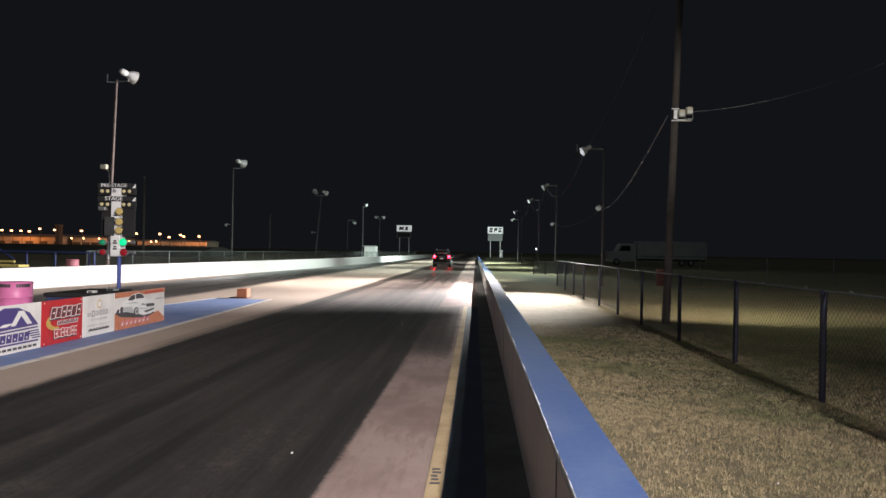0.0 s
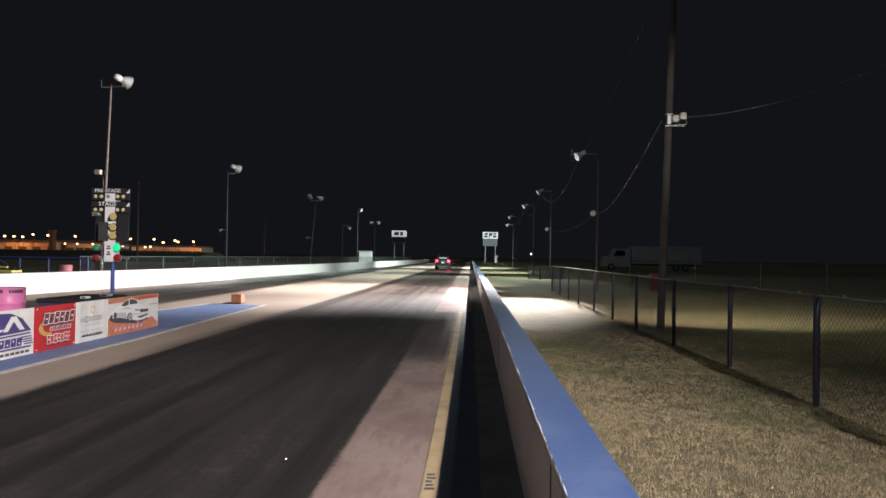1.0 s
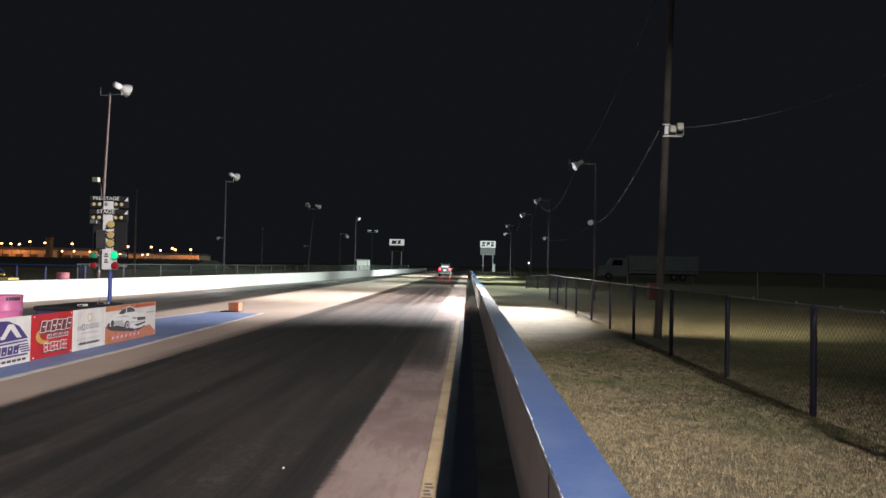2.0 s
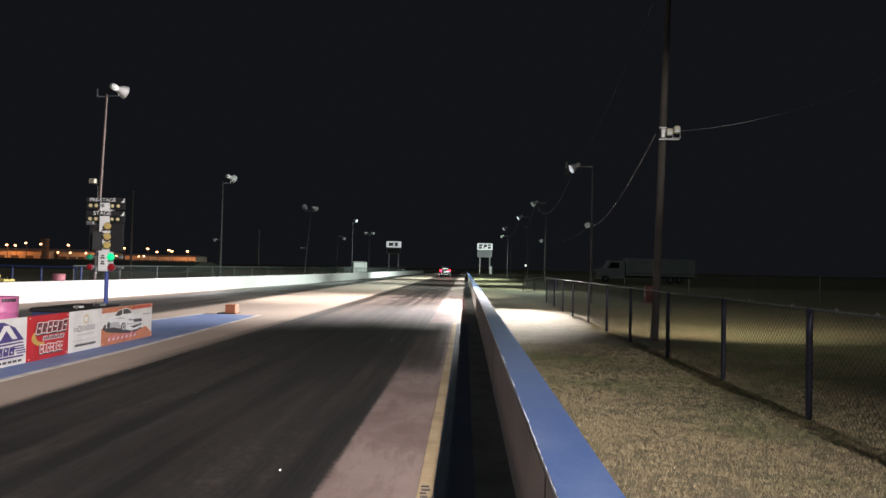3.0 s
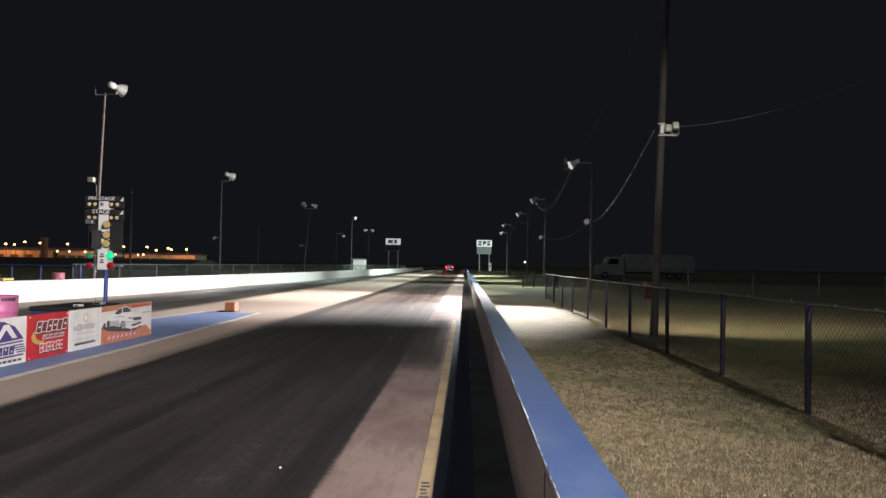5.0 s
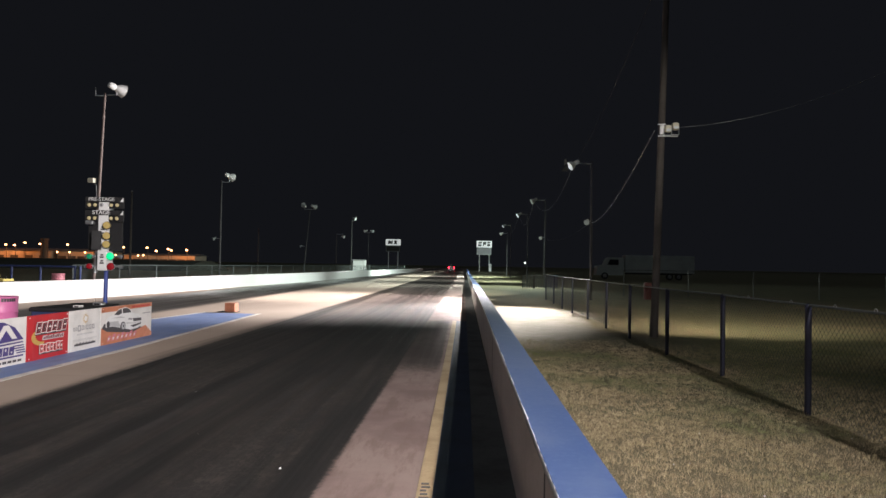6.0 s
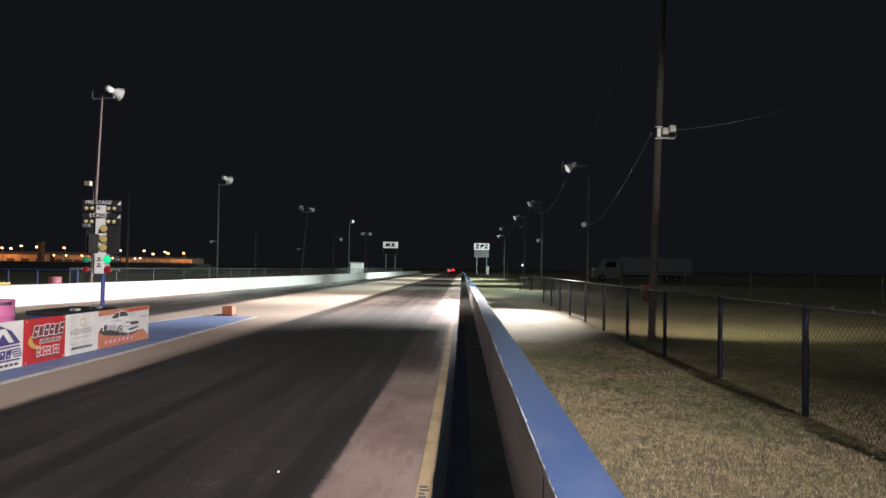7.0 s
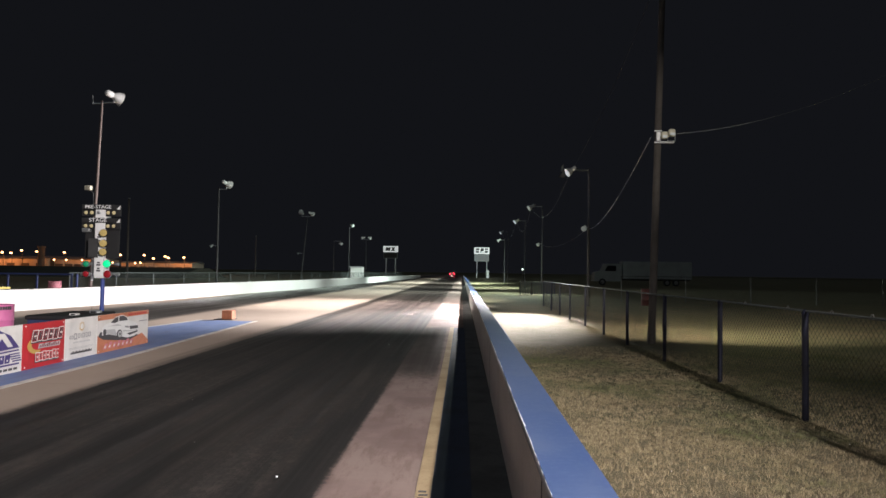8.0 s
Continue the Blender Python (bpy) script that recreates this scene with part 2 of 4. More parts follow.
ROAD, SOIL, BLADE, BLUEFLOOR = road_mat(), soil_mat(), blade_mat(), blue_floor_mat()
YELLOW = paint("yellow_line_paint", (0.40, 0.305, 0.18), 0.7, wear=0.75, scale=2.2, fine=40, dark=(0.25, 0.18, 0.10))
WHITELINE = paint("white_line_paint", (0.62, 0.58, 0.54), 0.7, wear=0.5, scale=2.5, fine=40, dark=(0.3, 0.25, 0.22))
GUTTER = paint("dirty_gutter", (0.15, 0.145, 0.14), 0.9, wear=0.6, scale=1.5, fine=30, bump=0.4, dark=(0.06, 0.058, 0.056))
# worn blue floor paint, its colour darkened for the wall's shade
BLUEEDGE = paint("shaded_blue_floor_paint", (0.060, 0.078, 0.125), 0.75, wear=0.6, scale=2.0, fine=40, dark=(0.06, 0.065, 0.075))
BLUETOP = paint("blue_wall_paint", (0.032, 0.064, 0.170), 0.6, wear=0.75, scale=2.4, fine=26, dark=(0.078, 0.112, 0.205))
CONC = paint("whitewashed_concrete", (0.52, 0.49, 0.47), 0.75, wear=0.35, scale=1.2, fine=30, bump=0.3, dark=(0.30, 0.27, 0.25))
CHIP = paint("bare_chipped_edge", (0.62, 0.63, 0.65), 0.7, wear=0.3)
WHITEWALL = paint("white_wall_paint", (0.66, 0.66, 0.645), 0.6, wear=0.22, scale=0.35, fine=6, dark=(0.50, 0.46, 0.44))
BLACKPOST = paint("dark_blue_post_paint", (0.013, 0.015, 0.034), 0.55, wear=0.4, scale=6, dark=(0.008, 0.008, 0.013))
BLUEPOST = paint("blue_post_paint", (0.045, 0.075, 0.30), 0.45, wear=0.35, scale=6)
DARKBANK = paint("dark_bank_tone", (0.030, 0.028, 0.020), 0.95, wear=0.5, scale=0.4, fine=4)
DARKPOLE = paint("weathered_grey_pole", (0.060, 0.058, 0.060), 0.9, wear=0.4, scale=3)
DULLGALV = paint("dull_grey_steel", (0.13, 0.145, 0.145), 0.6, 0.3, wear=0.3, scale=8)
GALV = paint("galvanised_steel", (0.50, 0.51, 0.52), 0.42, 0.85, wear=0.3, scale=8)
WIRE = paint("weathered_mesh_wire", (0.06, 0.058, 0.055), 0.5, 0.6, wear=0.3, scale=8)
GREENWIRE = paint("grey_green_mesh_wire", (0.10, 0.12, 0.115), 0.6, 0.2, wear=0.3, scale=8)
WOOD = paint("tarred_pole_wood", (0.085, 0.074, 0.066), 0.9, wear=0.5, scale=3, fine=25, bump=0.5)
STEELPOLE = paint("rusty_steel_pole", (0.18, 0.135, 0.122), 0.6, 0.2, wear=0.5, scale=3)
LAMPWHITE = paint("white_lamp_housing", (0.80, 0.80, 0.78), 0.4, wear=0.2, scale=6)
LAMPCREAM = paint("cream_lamp_housing", (0.70, 0.66, 0.52), 0.45, wear=0.3, scale=8)
LENS = light_mat("lamp_lens", (0.85, 0.92, 1.0), 0.5)
# these lenses are given a slight glow of their own
DIMLENS = light_mat("dim_glow_lamp_lens", (0.6, 0.64, 0.64), 0.12)
PALECABLE = paint("pale_cable", (0.75, 0.74, 0.72), 0.6, wear=0.2)
FAINT = paint("dark_cable", (0.06, 0.06, 0.06), 0.7, wear=0.2)
CABLE = paint("grey_cable", (0.28, 0.28, 0.28), 0.6, wear=0.2)
BLACK = paint("black_sheet", (0.012, 0.012, 0.013), 0.7, wear=0.4, scale=6, dark=(0.020, 0.019, 0.018))
WHITE = paint("white_sheet", (0.80, 0.80, 0.79), 0.5, wear=0.15, scale=4)
OFFWHITE = paint("white_banner_vinyl", (0.74, 0.72, 0.69), 0.55, wear=0.18, scale=4)
REDVINYL = paint("red_banner_vinyl", (0.50, 0.028, 0.035), 0.5, wear=0.2, scale=4)
ORANGEVINYL = paint("orange_banner_vinyl", (0.58, 0.215, 0.115), 0.5, wear=0.4, scale=5)
PURPLE = paint("purple_print", (0.075, 0.055, 0.20), 0.5, wear=0.2)
INK = paint("dark_print", (0.07, 0.065, 0.07), 0.5, wear=0.2)
GREYINK = paint("grey_print", (0.30, 0.30, 0.31), 0.5, wear=0.2)
PALEGREY = paint("pale_grey_print", (0.50, 0.50, 0.50), 0.5, wear=0.2)
GOLDINK = paint("gold_print", (0.55, 0.36, 0.10), 0.5, wear=0.2)
MAROON = paint("maroon_print", (0.19, 0.018, 0.03), 0.5, wear=0.2)
PINK = paint("pink_drum_paint", (0.72, 0.20, 0.42), 0.42, wear=0.3, scale=5, dark=(0.5, 0.12, 0.28))
PALEPINK = paint("faded_pink_drum_paint", (0.62, 0.22, 0.27), 0.5, wear=0.3, scale=5)
ORANGEBOX = paint("orange_block_paint", (0.42, 0.15, 0.075), 0.7, wear=0.4, scale=9)
AMBER = paint("unlit_amber_lens", (0.50, 0.38, 0.14), 0.25, wear=0.15, scale=20)
PALEAMBER = paint("unlit_small_lens", (0.72, 0.62, 0.34), 0.25, wear=0.15, scale=20)
GREENLIT = light_mat("lit_green_lens", (0.0, 0.62, 0.22), 1.0)
GREENDIM = light_mat("dim_green_lens", (0.0, 0.20, 0.09), 0.35)
REDDIM = paint("unlit_red_lens", (0.30, 0.012, 0.02), 0.25, wear=0.15, scale=20)
REDLIT = light_mat("lit_red_tail_lens", (1.0, 0.008, 0.020), 55.0)
PLATELIT = light_mat("lit_plate", (0.9, 0.9, 0.9), 0.22)
SODIUM = light_mat("sodium_lamp", (1.0, 0.48, 0.20), 8.0)
TAN = paint("tan_block_wall", (0.50, 0.42, 0.33), 0.85, wear=0.35, scale=0.3, fine=3)
DARKBLUE = paint("dark_blue_tarp", (0.030, 0.045, 0.11), 0.6, wear=0.4, scale=5)
CAR = paint("dark_car_paint", (0.035, 0.035, 0.04), 0.25, 0.3, wear=0.1, bump=0.0, local=True)
RUBBER = paint("tyre_rubber", (0.02, 0.02, 0.02), 0.85, wear=0.3, local=True)
RIM = paint("alloy_rim", (0.45, 0.45, 0.46), 0.3, 0.9, wear=0.2, local=True)
CARGLASS = paint("dark_car_glass", (0.012, 0.013, 0.015), 0.06, wear=0.05, bump=0.0, local=True)
REDPAINT = paint("dull_red_paint", (0.10, 0.02, 0.018), 0.6, wear=0.4, scale=6)
GREYBOX = paint("grey_trailer_sheet", (0.36, 0.38, 0.37), 0.5, 0.2, wear=0.3, scale=0.8)
YELLOWPAINT = paint("yellow_cart_paint", (0.72, 0.60, 0.18), 0.5, wear=0.3, scale=6)


DIMBLUE = paint("faded_dark_blue_pipe", (0.028, 0.045, 0.15), 0.5, wear=0.4, scale=6)


# ---- mesh helpers ----
def box(bm, x0, y0, z0, x1, y1, z1, bevel=0.0):
    r = bmesh.ops.create_cube(bm, size=1.0)
    for v in r["verts"]:
        v.co = Vector((x0 + (v.co.x + 0.5) * (x1 - x0), y0 + (v.co.y + 0.5) * (y1 - y0), z0 + (v.co.z + 0.5) * (z1 - z0)))
    if bevel:
        es = list({e for v in r["verts"] for e in v.link_edges})
        bmesh.ops.bevel(bm, geom=es, offset=bevel, segments=2, affect="EDGES", profile=0.5)
    return bm


def rod(bm, p, q, r0, r1=None, seg=10, caps=True):
    r1 = r0 if r1 is None else r1
    p, q = Vector(p), Vector(q)
    m = Matrix.Translation((p + q) / 2) @ (q - p).to_track_quat("Z", "Y").to_matrix().to_4x4()
    bmesh.ops.create_cone(bm, cap_ends=caps, segments=seg, radius1=r0, radius2=r1, depth=(q - p).length, matrix=m)
    return bm


def line(bm, pts, r, seg=6):
    for a, b in zip(pts, pts[1:]):
        rod(bm, a, b, r, r, seg)
    return bm


def lathe(bm, rings, origin, axis, seg=20):
    """Rings of (distance along the axis, radius), turned round it."""
    q = Vector(axis).to_track_quat("Z", "Y")
    rows = []
    for d, r in rings:
        rows.append([bm.verts.new(Vector(origin) + q @ Vector((r * math.cos(2 * math.pi * k / seg), r * math.sin(2 * math.pi * k / seg), d))) for k in range(seg)])
    for a, b in zip(rows, rows[1:]):
        for k in range(seg):
            bm.faces.new((a[k], a[(k + 1) % seg], b[(k + 1) % seg], b[k]))
    bm.faces.new(list(reversed(rows[0])))
    bm.faces.new(rows[-1])
    return bm


def prism(bm, pts, lift):
    """A flat outline given a thickness along the vector lift."""
    a = [bm.verts.new(Vector(p)) for p in pts]
    b = [bm.verts.new(Vector(p) + Vector(lift)) for p in pts]
    bm.faces.new(a)
    bm.faces.new(list(reversed(b)))
    n = len(a)
    for k in range(n):
        bm.faces.new((a[k], b[k], b[(k + 1) % n], a[(k + 1) % n]))
    return bm


def mesh_of(name, bm, material, smooth=False):
    bmesh.ops.recalc_face_normals(bm, faces=bm.faces[:])
    me = bpy.data.meshes.new(name)
    bm.to_mesh(me)
    bm.free()
    me.materials.append(material)
    if smooth:
        for p in me.polygons:
            p.use_smooth = True
        me.set_sharp_from_angle(angle=radians(40))
    return me


def part(name, bm, material, parent=None, label="", smooth=False):
    ob = new(name, mesh_of(name, bm, material, smooth))
    if parent:
        ob.parent = parent
    return tagged(ob, label)


def thing(name, label, category, group="", place=(0, 0, 0)):
    ob = new(name)
    ob.location = place
    return tagged(ob, label, category, group)


def nb():
    return bmesh.new()


def lettering(name, text, size, m, material, parent, depth=0.004):
    c = bpy.data.curves.new(name, "FONT")
    c.body, c.size, c.extrude, c.align_x, c.align_y = text, size, depth, "CENTER", "CENTER"
    tmp = bpy.data.objects.new(name, c)
    scene.collection.objects.link(tmp)
    me = bpy.data.meshes.new_from_object(tmp.evaluated_get(bpy.context.evaluated_depsgraph_get()))
    bpy.data.objects.remove(tmp)
    bpy.data.curves.remove(c)
    me.transform(m)
    me.materials.clear()
    me.materials.append(material)
    ob = new(name, me)
    ob.parent = parent
    return ob

# ---- ground, strip and walls ----
def sheet(name, x0, x1, y0, y1, z, material, nx=1, ny=1):
    bm = nb()
    bmesh.ops.create_grid(bm, x_segments=nx, y_segments=ny, size=0.5)
    for v in bm.verts:
        v.co = Vector((x0 + (v.co.x + 0.5) * (x1 - x0), y0 + (v.co.y + 0.5) * (y1 - y0), z))
    return part(name, bm, material)


tagged(sheet("ground", -1500, 1500, -600, 2400, 0.0, SOIL), "dry winter grass and dirt ground, dark at night", "ground", kind="structure")
tagged(sheet("road", -18.0, 0.12, -14, 420, 0.006, ROAD), "concrete drag strip with black rubber laid in both lanes", "road", kind="structure")
tagged(sheet("gutter", 0.08, 0.40, -14, 240, 0.010, GUTTER), "dark dirty asphalt gutter along the wall", "gutter", kind="structure")
tagged(sheet("blue_edge_strip", -0.192, 0.10, -14, 19.5, 0.0135, BLUEEDGE), "blue painted strip beside the yellow lane line", "floor marking", kind="structure")
tagged(sheet("yellow_line", -0.305, -0.192, -14, 19.6, 0.0135, YELLOW), "worn yellow painted lane edge line", "floor marking", kind="structure")
# blue island between the lanes, ending in a point, with white border lines
bm = nb()
prism(bm, [(-8.38, -14, 0.0105), (-6.06, -14, 0.0105), (-6.06, 12, 0.0105), (-6.36, 20.6, 0.0105), (-8.0, 20.9, 0.0105), (-8.38, 18.0, 0.0105)], (0, 0, 0.004))
tagged(part("island_floor", bm, BLUEFLOOR), "blue painted island between the two lanes", "floor marking", kind="structure")
bm = nb()
prism(bm, [(-6.06, -14, 0.011), (-5.93, -14, 0.011), (-5.93, 12, 0.011), (-6.25, 20.8, 0.011), (-6.36, 20.7, 0.011), (-6.06, 12, 0.011)], (0, 0, 0.006))
tagged(part("white_line", bm, WHITELINE), "worn white line along the blue island", "floor marking", kind="structure")
bm = nb()
prism(bm, [(-8.50, -14, 0.011), (-8.38, -14, 0.011), (-8.38, 18.0, 0.011), (-8.0, 20.9, 0.011), (-8.10, 21.0, 0.011), (-8.50, 18.0, 0.011)], (0, 0, 0.006))
tagged(part("white_line", bm, WHITELINE), "worn white line along the blue island", "floor marking", kind="structure")
# unreadable stencilled mark on the yellow line
for k in range(5):
    bm = nb()
    box(bm, -0.285 + 0.006 * (k % 2), 4.62 + k * 0.075, 0.0137, -0.215 - 0.012 * (k % 3), 4.655 + k * 0.075, 0.0165)
    tagged(part("stencil_mark", bm, INK), "black unreadable stencil bar on the yellow line", "floor marking", kind="structure")


def run_wall(name, rows, height, wide, material, label):
    """A wall along a line of (y, x of its strip-side face); wide may be negative for the other side."""
    bm = nb()
    b = 0.018
    sg = 1 if wide > 0 else -1
    prof = [(0, 0), (0, height - b), (b * sg, height), (wide - b * sg, height), (wide, height - b), (wide, 0)]
    loops = [[bm.verts.new((x + px, y, pz)) for px, pz in prof] for y, x in rows]
    for p, q in zip(loops, loops[1:]):
        for k in range(5):
            bm.faces.new((p[k], p[k + 1], q[k + 1], q[k]))
    bm.faces.new(loops[0])
    bm.faces.new(loops[-1])
    return tagged(part(name, bm, material), label, "wall", kind="structure")


def right_x(y):
    return 0.372 + 0.0035 * min(y, 12) + 0.0007 * max(0, min(y, 240) - 12)


rows = [(y, right_x(y)) for y in [-14 + 6.0 * k for k in range(43)]]
run_wall("wall_right", rows, 0.69, 0.292, CONC, "low concrete guard wall, whitewashed side and blue painted top")
bm = nb()
loops = [[bm.verts.new((x + px, y, pz)) for px, pz in ((0.010, 0.690), (0.012, 0.695), (0.283, 0.695), (0.285, 0.690))] for y, x in rows]
for p, q in zip(loops, loops[1:]):
    for k in range(3):
        bm.faces.new((p[k], p[k + 1], q[k + 1], q[k]))
top = part("wall_top_paint", bm, BLUETOP)
tagged(top, "glossy blue paint on the wall top", "wall", kind="structure")
# chipped pale arris along the strip-side edge
bm = nb()
rng = random.Random(4)
rims, y, chip = [], -2.0, 0.0
while y < 70:
    chip = max(chip * 0.72, 0.016 * rng.random() if rng.random() < 0.06 else 0.0)
    w = -0.004 + 0.007 * rng.random() + chip
    x = right_x(y)
    rims.append([bm.verts.new((x + 0.001, y, 0.688)), bm.verts.new((x + 0.004 + 0.003 * rng.random(), y, 0.6968)), bm.verts.new((x + 0.0085 + w, y, 0.6972))])
    y += 0.045 * (1 + max(y, 0) * 0.05)
for p, q in zip(rims, rims[1:]):
    for k in range(2):
        bm.faces.new((p[k], p[k + 1], q[k + 1], q[k]))
tagged(part("worn_edge", bm, CHIP), "chipped bare white edge of the wall top", "wall", kind="structure")

# dark filled expansion joints on the strip side of the wall
for k in range(9):
    y = 3.08 + 6.1 * k
    x = right_x(y)
    bm = nb()
    box(bm, x - 0.002, y - 0.02, 0.012, x + 0.01, y + 0.02, 0.668)
    tagged(part("wall_joint", bm, GUTTER), "dark filled joint in the concrete wall", "wall", kind="structure")

LEFT = [(-14, -17.4), (4, -16.9), (16, -16.3), (22, -15.85), (30, -14.95), (39, -14.45), (56, -13.3), (75, -12.75), (104, -12.2), (153, -11.0), (175, -10.6)]
run_wall("wall_left", LEFT, 0.77, -0.26, WHITEWALL, "long low white painted concrete guard wall")


def left_x(y):
    for (ya, xa), (yb, xb) in zip(LEFT, LEFT[1:]):
        if ya <= y <= yb:
            return xa + (xb - xa) * (y - ya) / (yb - ya)
    return -10.6


def lawn():
    """Short dry blades on the near grass strip."""
    r = np.random.RandomState(7)
    n = 750000
    y = 1.6 + 14.5 * r.rand(n) ** 1.7
    x = 0.72 + (7.5 + 0.05 * y - 0.72) * r.rand(n) ** 1.15
    # most blades stand in small mown tufts, the rest between them
    m, c = 476000, 15000
    cy = 1.6 + 14.5 * r.rand(c) ** 1.55
    cx = 0.74 + (7.5 + 0.05 * cy - 0.74) * r.rand(c) ** 1.1
    pick = r.randint(0, c, m)
    spread = (0.010 + 0.022 * r.rand(c) ** 2)[pick] + 0.0007 * cy[pick]
    x[:m], y[:m] = np.maximum(cx[pick] + spread * r.randn(m), 0.70), cy[pick] + spread * r.randn(m)
    # the verge goes on behind the viewpoint
    y[-70000:] = -5.0 + 6.7 * r.rand(70000)
    keep = noise_keep(x, y, r)
    x, y = x[keep], y[keep]
    n = len(x)
    a, h = r.rand(n) * 6.283, 0.009 + 0.031 * r.rand(n)
    w, lean = 0.0007 + 0.0011 * r.rand(n) + 0.00019 * y, 0.021 * r.rand(n)
    dx, dy, b = np.cos(a), np.sin(a), r.rand(n) * 6.283
    v = np.empty((n, 3, 3))
    v[:, 0] = np.stack([x - dx * w, y - dy * w, np.zeros(n)], 1)
    v[:, 1] = np.stack([x + dx * w, y + dy * w, np.zeros(n)], 1)
    v[:, 2] = np.stack([x + np.cos(b) * lean, y + np.sin(b) * lean, h], 1)
    me = bpy.data.meshes.new("grass")
    me.from_pydata(v.reshape(-1, 3).tolist(), [], np.arange(3 * n).reshape(n, 3).tolist())
    me.materials.append(BLADE)
    tagged(new("grass", me), "short dry straw-coloured grass blades on the verge", "grass", kind="stuff")


def noise_keep(x, y, r):
    k = np.sin(x * 1.7 + 0.6 * y) + np.sin(2.3 * y - x * 0.8) + np.sin(x * 5.1) * 0.6
    return r.rand(len(x)) < (0.62 + 0.17 * k) * np.clip((15.5 - y) / 5.0, 0, 1)


lawn()


def straw():
    """Curled dead leaves and straw flakes lying in the near grass."""
    r = np.random.RandomState(11)
    n = 5000
    y = 1.7 + 12 * r.rand(n) ** 1.5
    x = 0.72 + 6.0 * r.rand(n)
    a, ln, w = r.rand(n) * 6.283, 0.006 + 0.010 * r.rand(n) ** 2, 0.0016 + 0.002 * r.rand(n)
    ux, uy = np.cos(a), np.sin(a)
    z0, z1, z2 = 0.006 + 0.022 * r.rand(n), 0.012 + 0.026 * r.rand(n), 0.004 + 0.026 * r.rand(n)
    v = np.empty((n, 5, 3))
    v[:, 0] = np.stack([x - ux * ln, y - uy * ln, z0], 1)
    v[:, 1] = np.stack([x - uy * w, y + ux * w, z1], 1)
    v[:, 2] = np.stack([x + uy * w, y - ux * w, z1 - 0.006], 1)
    v[:, 3] = np.stack([x + ux * ln - uy * w * 0.5, y + uy * ln + ux * w * 0.5, z2], 1)
    v[:, 4] = np.stack([x + ux * ln + uy * w * 0.5, y + uy * ln - ux * w * 0.5, z2], 1)
    k = np.arange(n)[:, None] * 5
    tris = np.concatenate([k + [0, 2, 1], k + [1, 2, 4], k + [1, 4, 3]])
    me = bpy.data.meshes.new("straw")
    me.from_pydata(v.reshape(-1, 3).tolist(), [], tris.tolist())
    me.materials.append(BLADE)
    tagged(new("straw", me), "dead straw flakes scattered in the dry lawn", "straw", kind="stuff")


straw()

def pebbles():
    """Small pale stones strewn over the verge and the lane."""
    r = random.Random(21)
    bm = nb()
    for k in range(66):
        x, y = (r.uniform(0.8, 4.6), 2.0 + 16 * r.random() ** 1.5) if k < 60 else (r.uniform(-5.0, -0.6), r.uniform(3.0, 15.0))
        d = r.uniform(0.003, 0.007) if k != 62 else 0.010
        q = bmesh.ops.create_icosphere(bm, subdivisions=1, radius=d, matrix=Matrix.Translation((x, y, d * 0.6 + (0.010 if k < 60 else 0.006))))
        for v in q["verts"]:
            v.co += Vector((r.uniform(-1, 1), r.uniform(-1, 1), r.uniform(-0.6, 0.3))) * d * 0.35
    tagged(part("pebbles", bm, CONC), "small pale pebbles on grass and lane", "pebbles", kind="stuff")


pebbles()

# ---- fences ----
def chain(name, p, q, z0, z1, material, parent, cell=0.062, r=0.0022):
    """Diamond mesh of straight wires in two layers between two points of the ground line."""
    p, q = Vector(p), Vector(q)
    span, along = (q - p).length, (q - p).normalized()
    side = Vector((-along.y, along.x, 0))
    hgt = z1 - z0
    vs, fs = [], []
    for lay in (1, -1):
        k = -hgt
        while k < span:
            a0, a1 = max(0.0, k), min(span, k + hgt)
            za, zb = (a0 - k), (a1 - k)
            if lay < 0:
                za, zb = hgt - za, hgt - zb
            A = p + along * a0 + side * 0.002 * lay + Vector((0, 0, z0 + za))
            B = p + along * a1 + side * 0.002 * lay + Vector((0, 0, z0 + zb))
            d = (B - A).normalized()
            u, w = d.cross(side) * r, side * r
            n = len(vs)
            for E in (A, B):
                vs.extend([tuple(E + u), tuple(E - u * 0.5 + w * 0.87), tuple(E - u * 0.5 - w * 0.87)])
            fs.extend([(n, n + 1, n + 4, n + 3), (n + 1, n + 2, n + 5, n + 4), (n + 2, n, n + 3, n + 5)])
            k += cell * 1.414
    me = bpy.data.meshes.new(name)
    me.from_pydata(vs, [], fs)
    me.materials.append(material)
    ob = new(name, me)
    ob.parent = parent
    return tagged(ob, "woven chain-link wire mesh", kind="stuff")


def fence(label, pts, height, post_m, rail_m, wire_m, r=0.03, rail_r=0.02, cell=0.062, wire=0.0022, group=""):
    f = thing("chain_link_fence", label, "fence", group)
    for x, y in pts:
        bm = nb()
        rod(bm, (x, y, -0.05), (x, y, height - 0.03), r, r, 12)
        lathe(bm, [(0, r * 1.12), (0.02, r * 1.12), (0.045, r * 0.6), (0.055, 0.004)], (x, y, height - 0.035), (0, 0, 1), 12)
        rod(bm, (x, y, height * 0.5), (x, y, height * 0.5 + 0.02), r * 1.18, r * 1.18, 12)
        part("post", bm, post_m, f, smooth=True)
    for (xa, ya), (xb, yb) in zip(pts, pts[1:]):
        bm = nb()
        rod(bm, (xa, ya, height), (xb, yb, height), rail_r, rail_r, 8)
        part("top_rail", bm, rail_m, f, smooth=True)
    chain("wire_mesh", (*pts[0], 0), (*pts[-1], 0), 0.03, height - 0.01, wire_m, f, cell, wire)
    return f


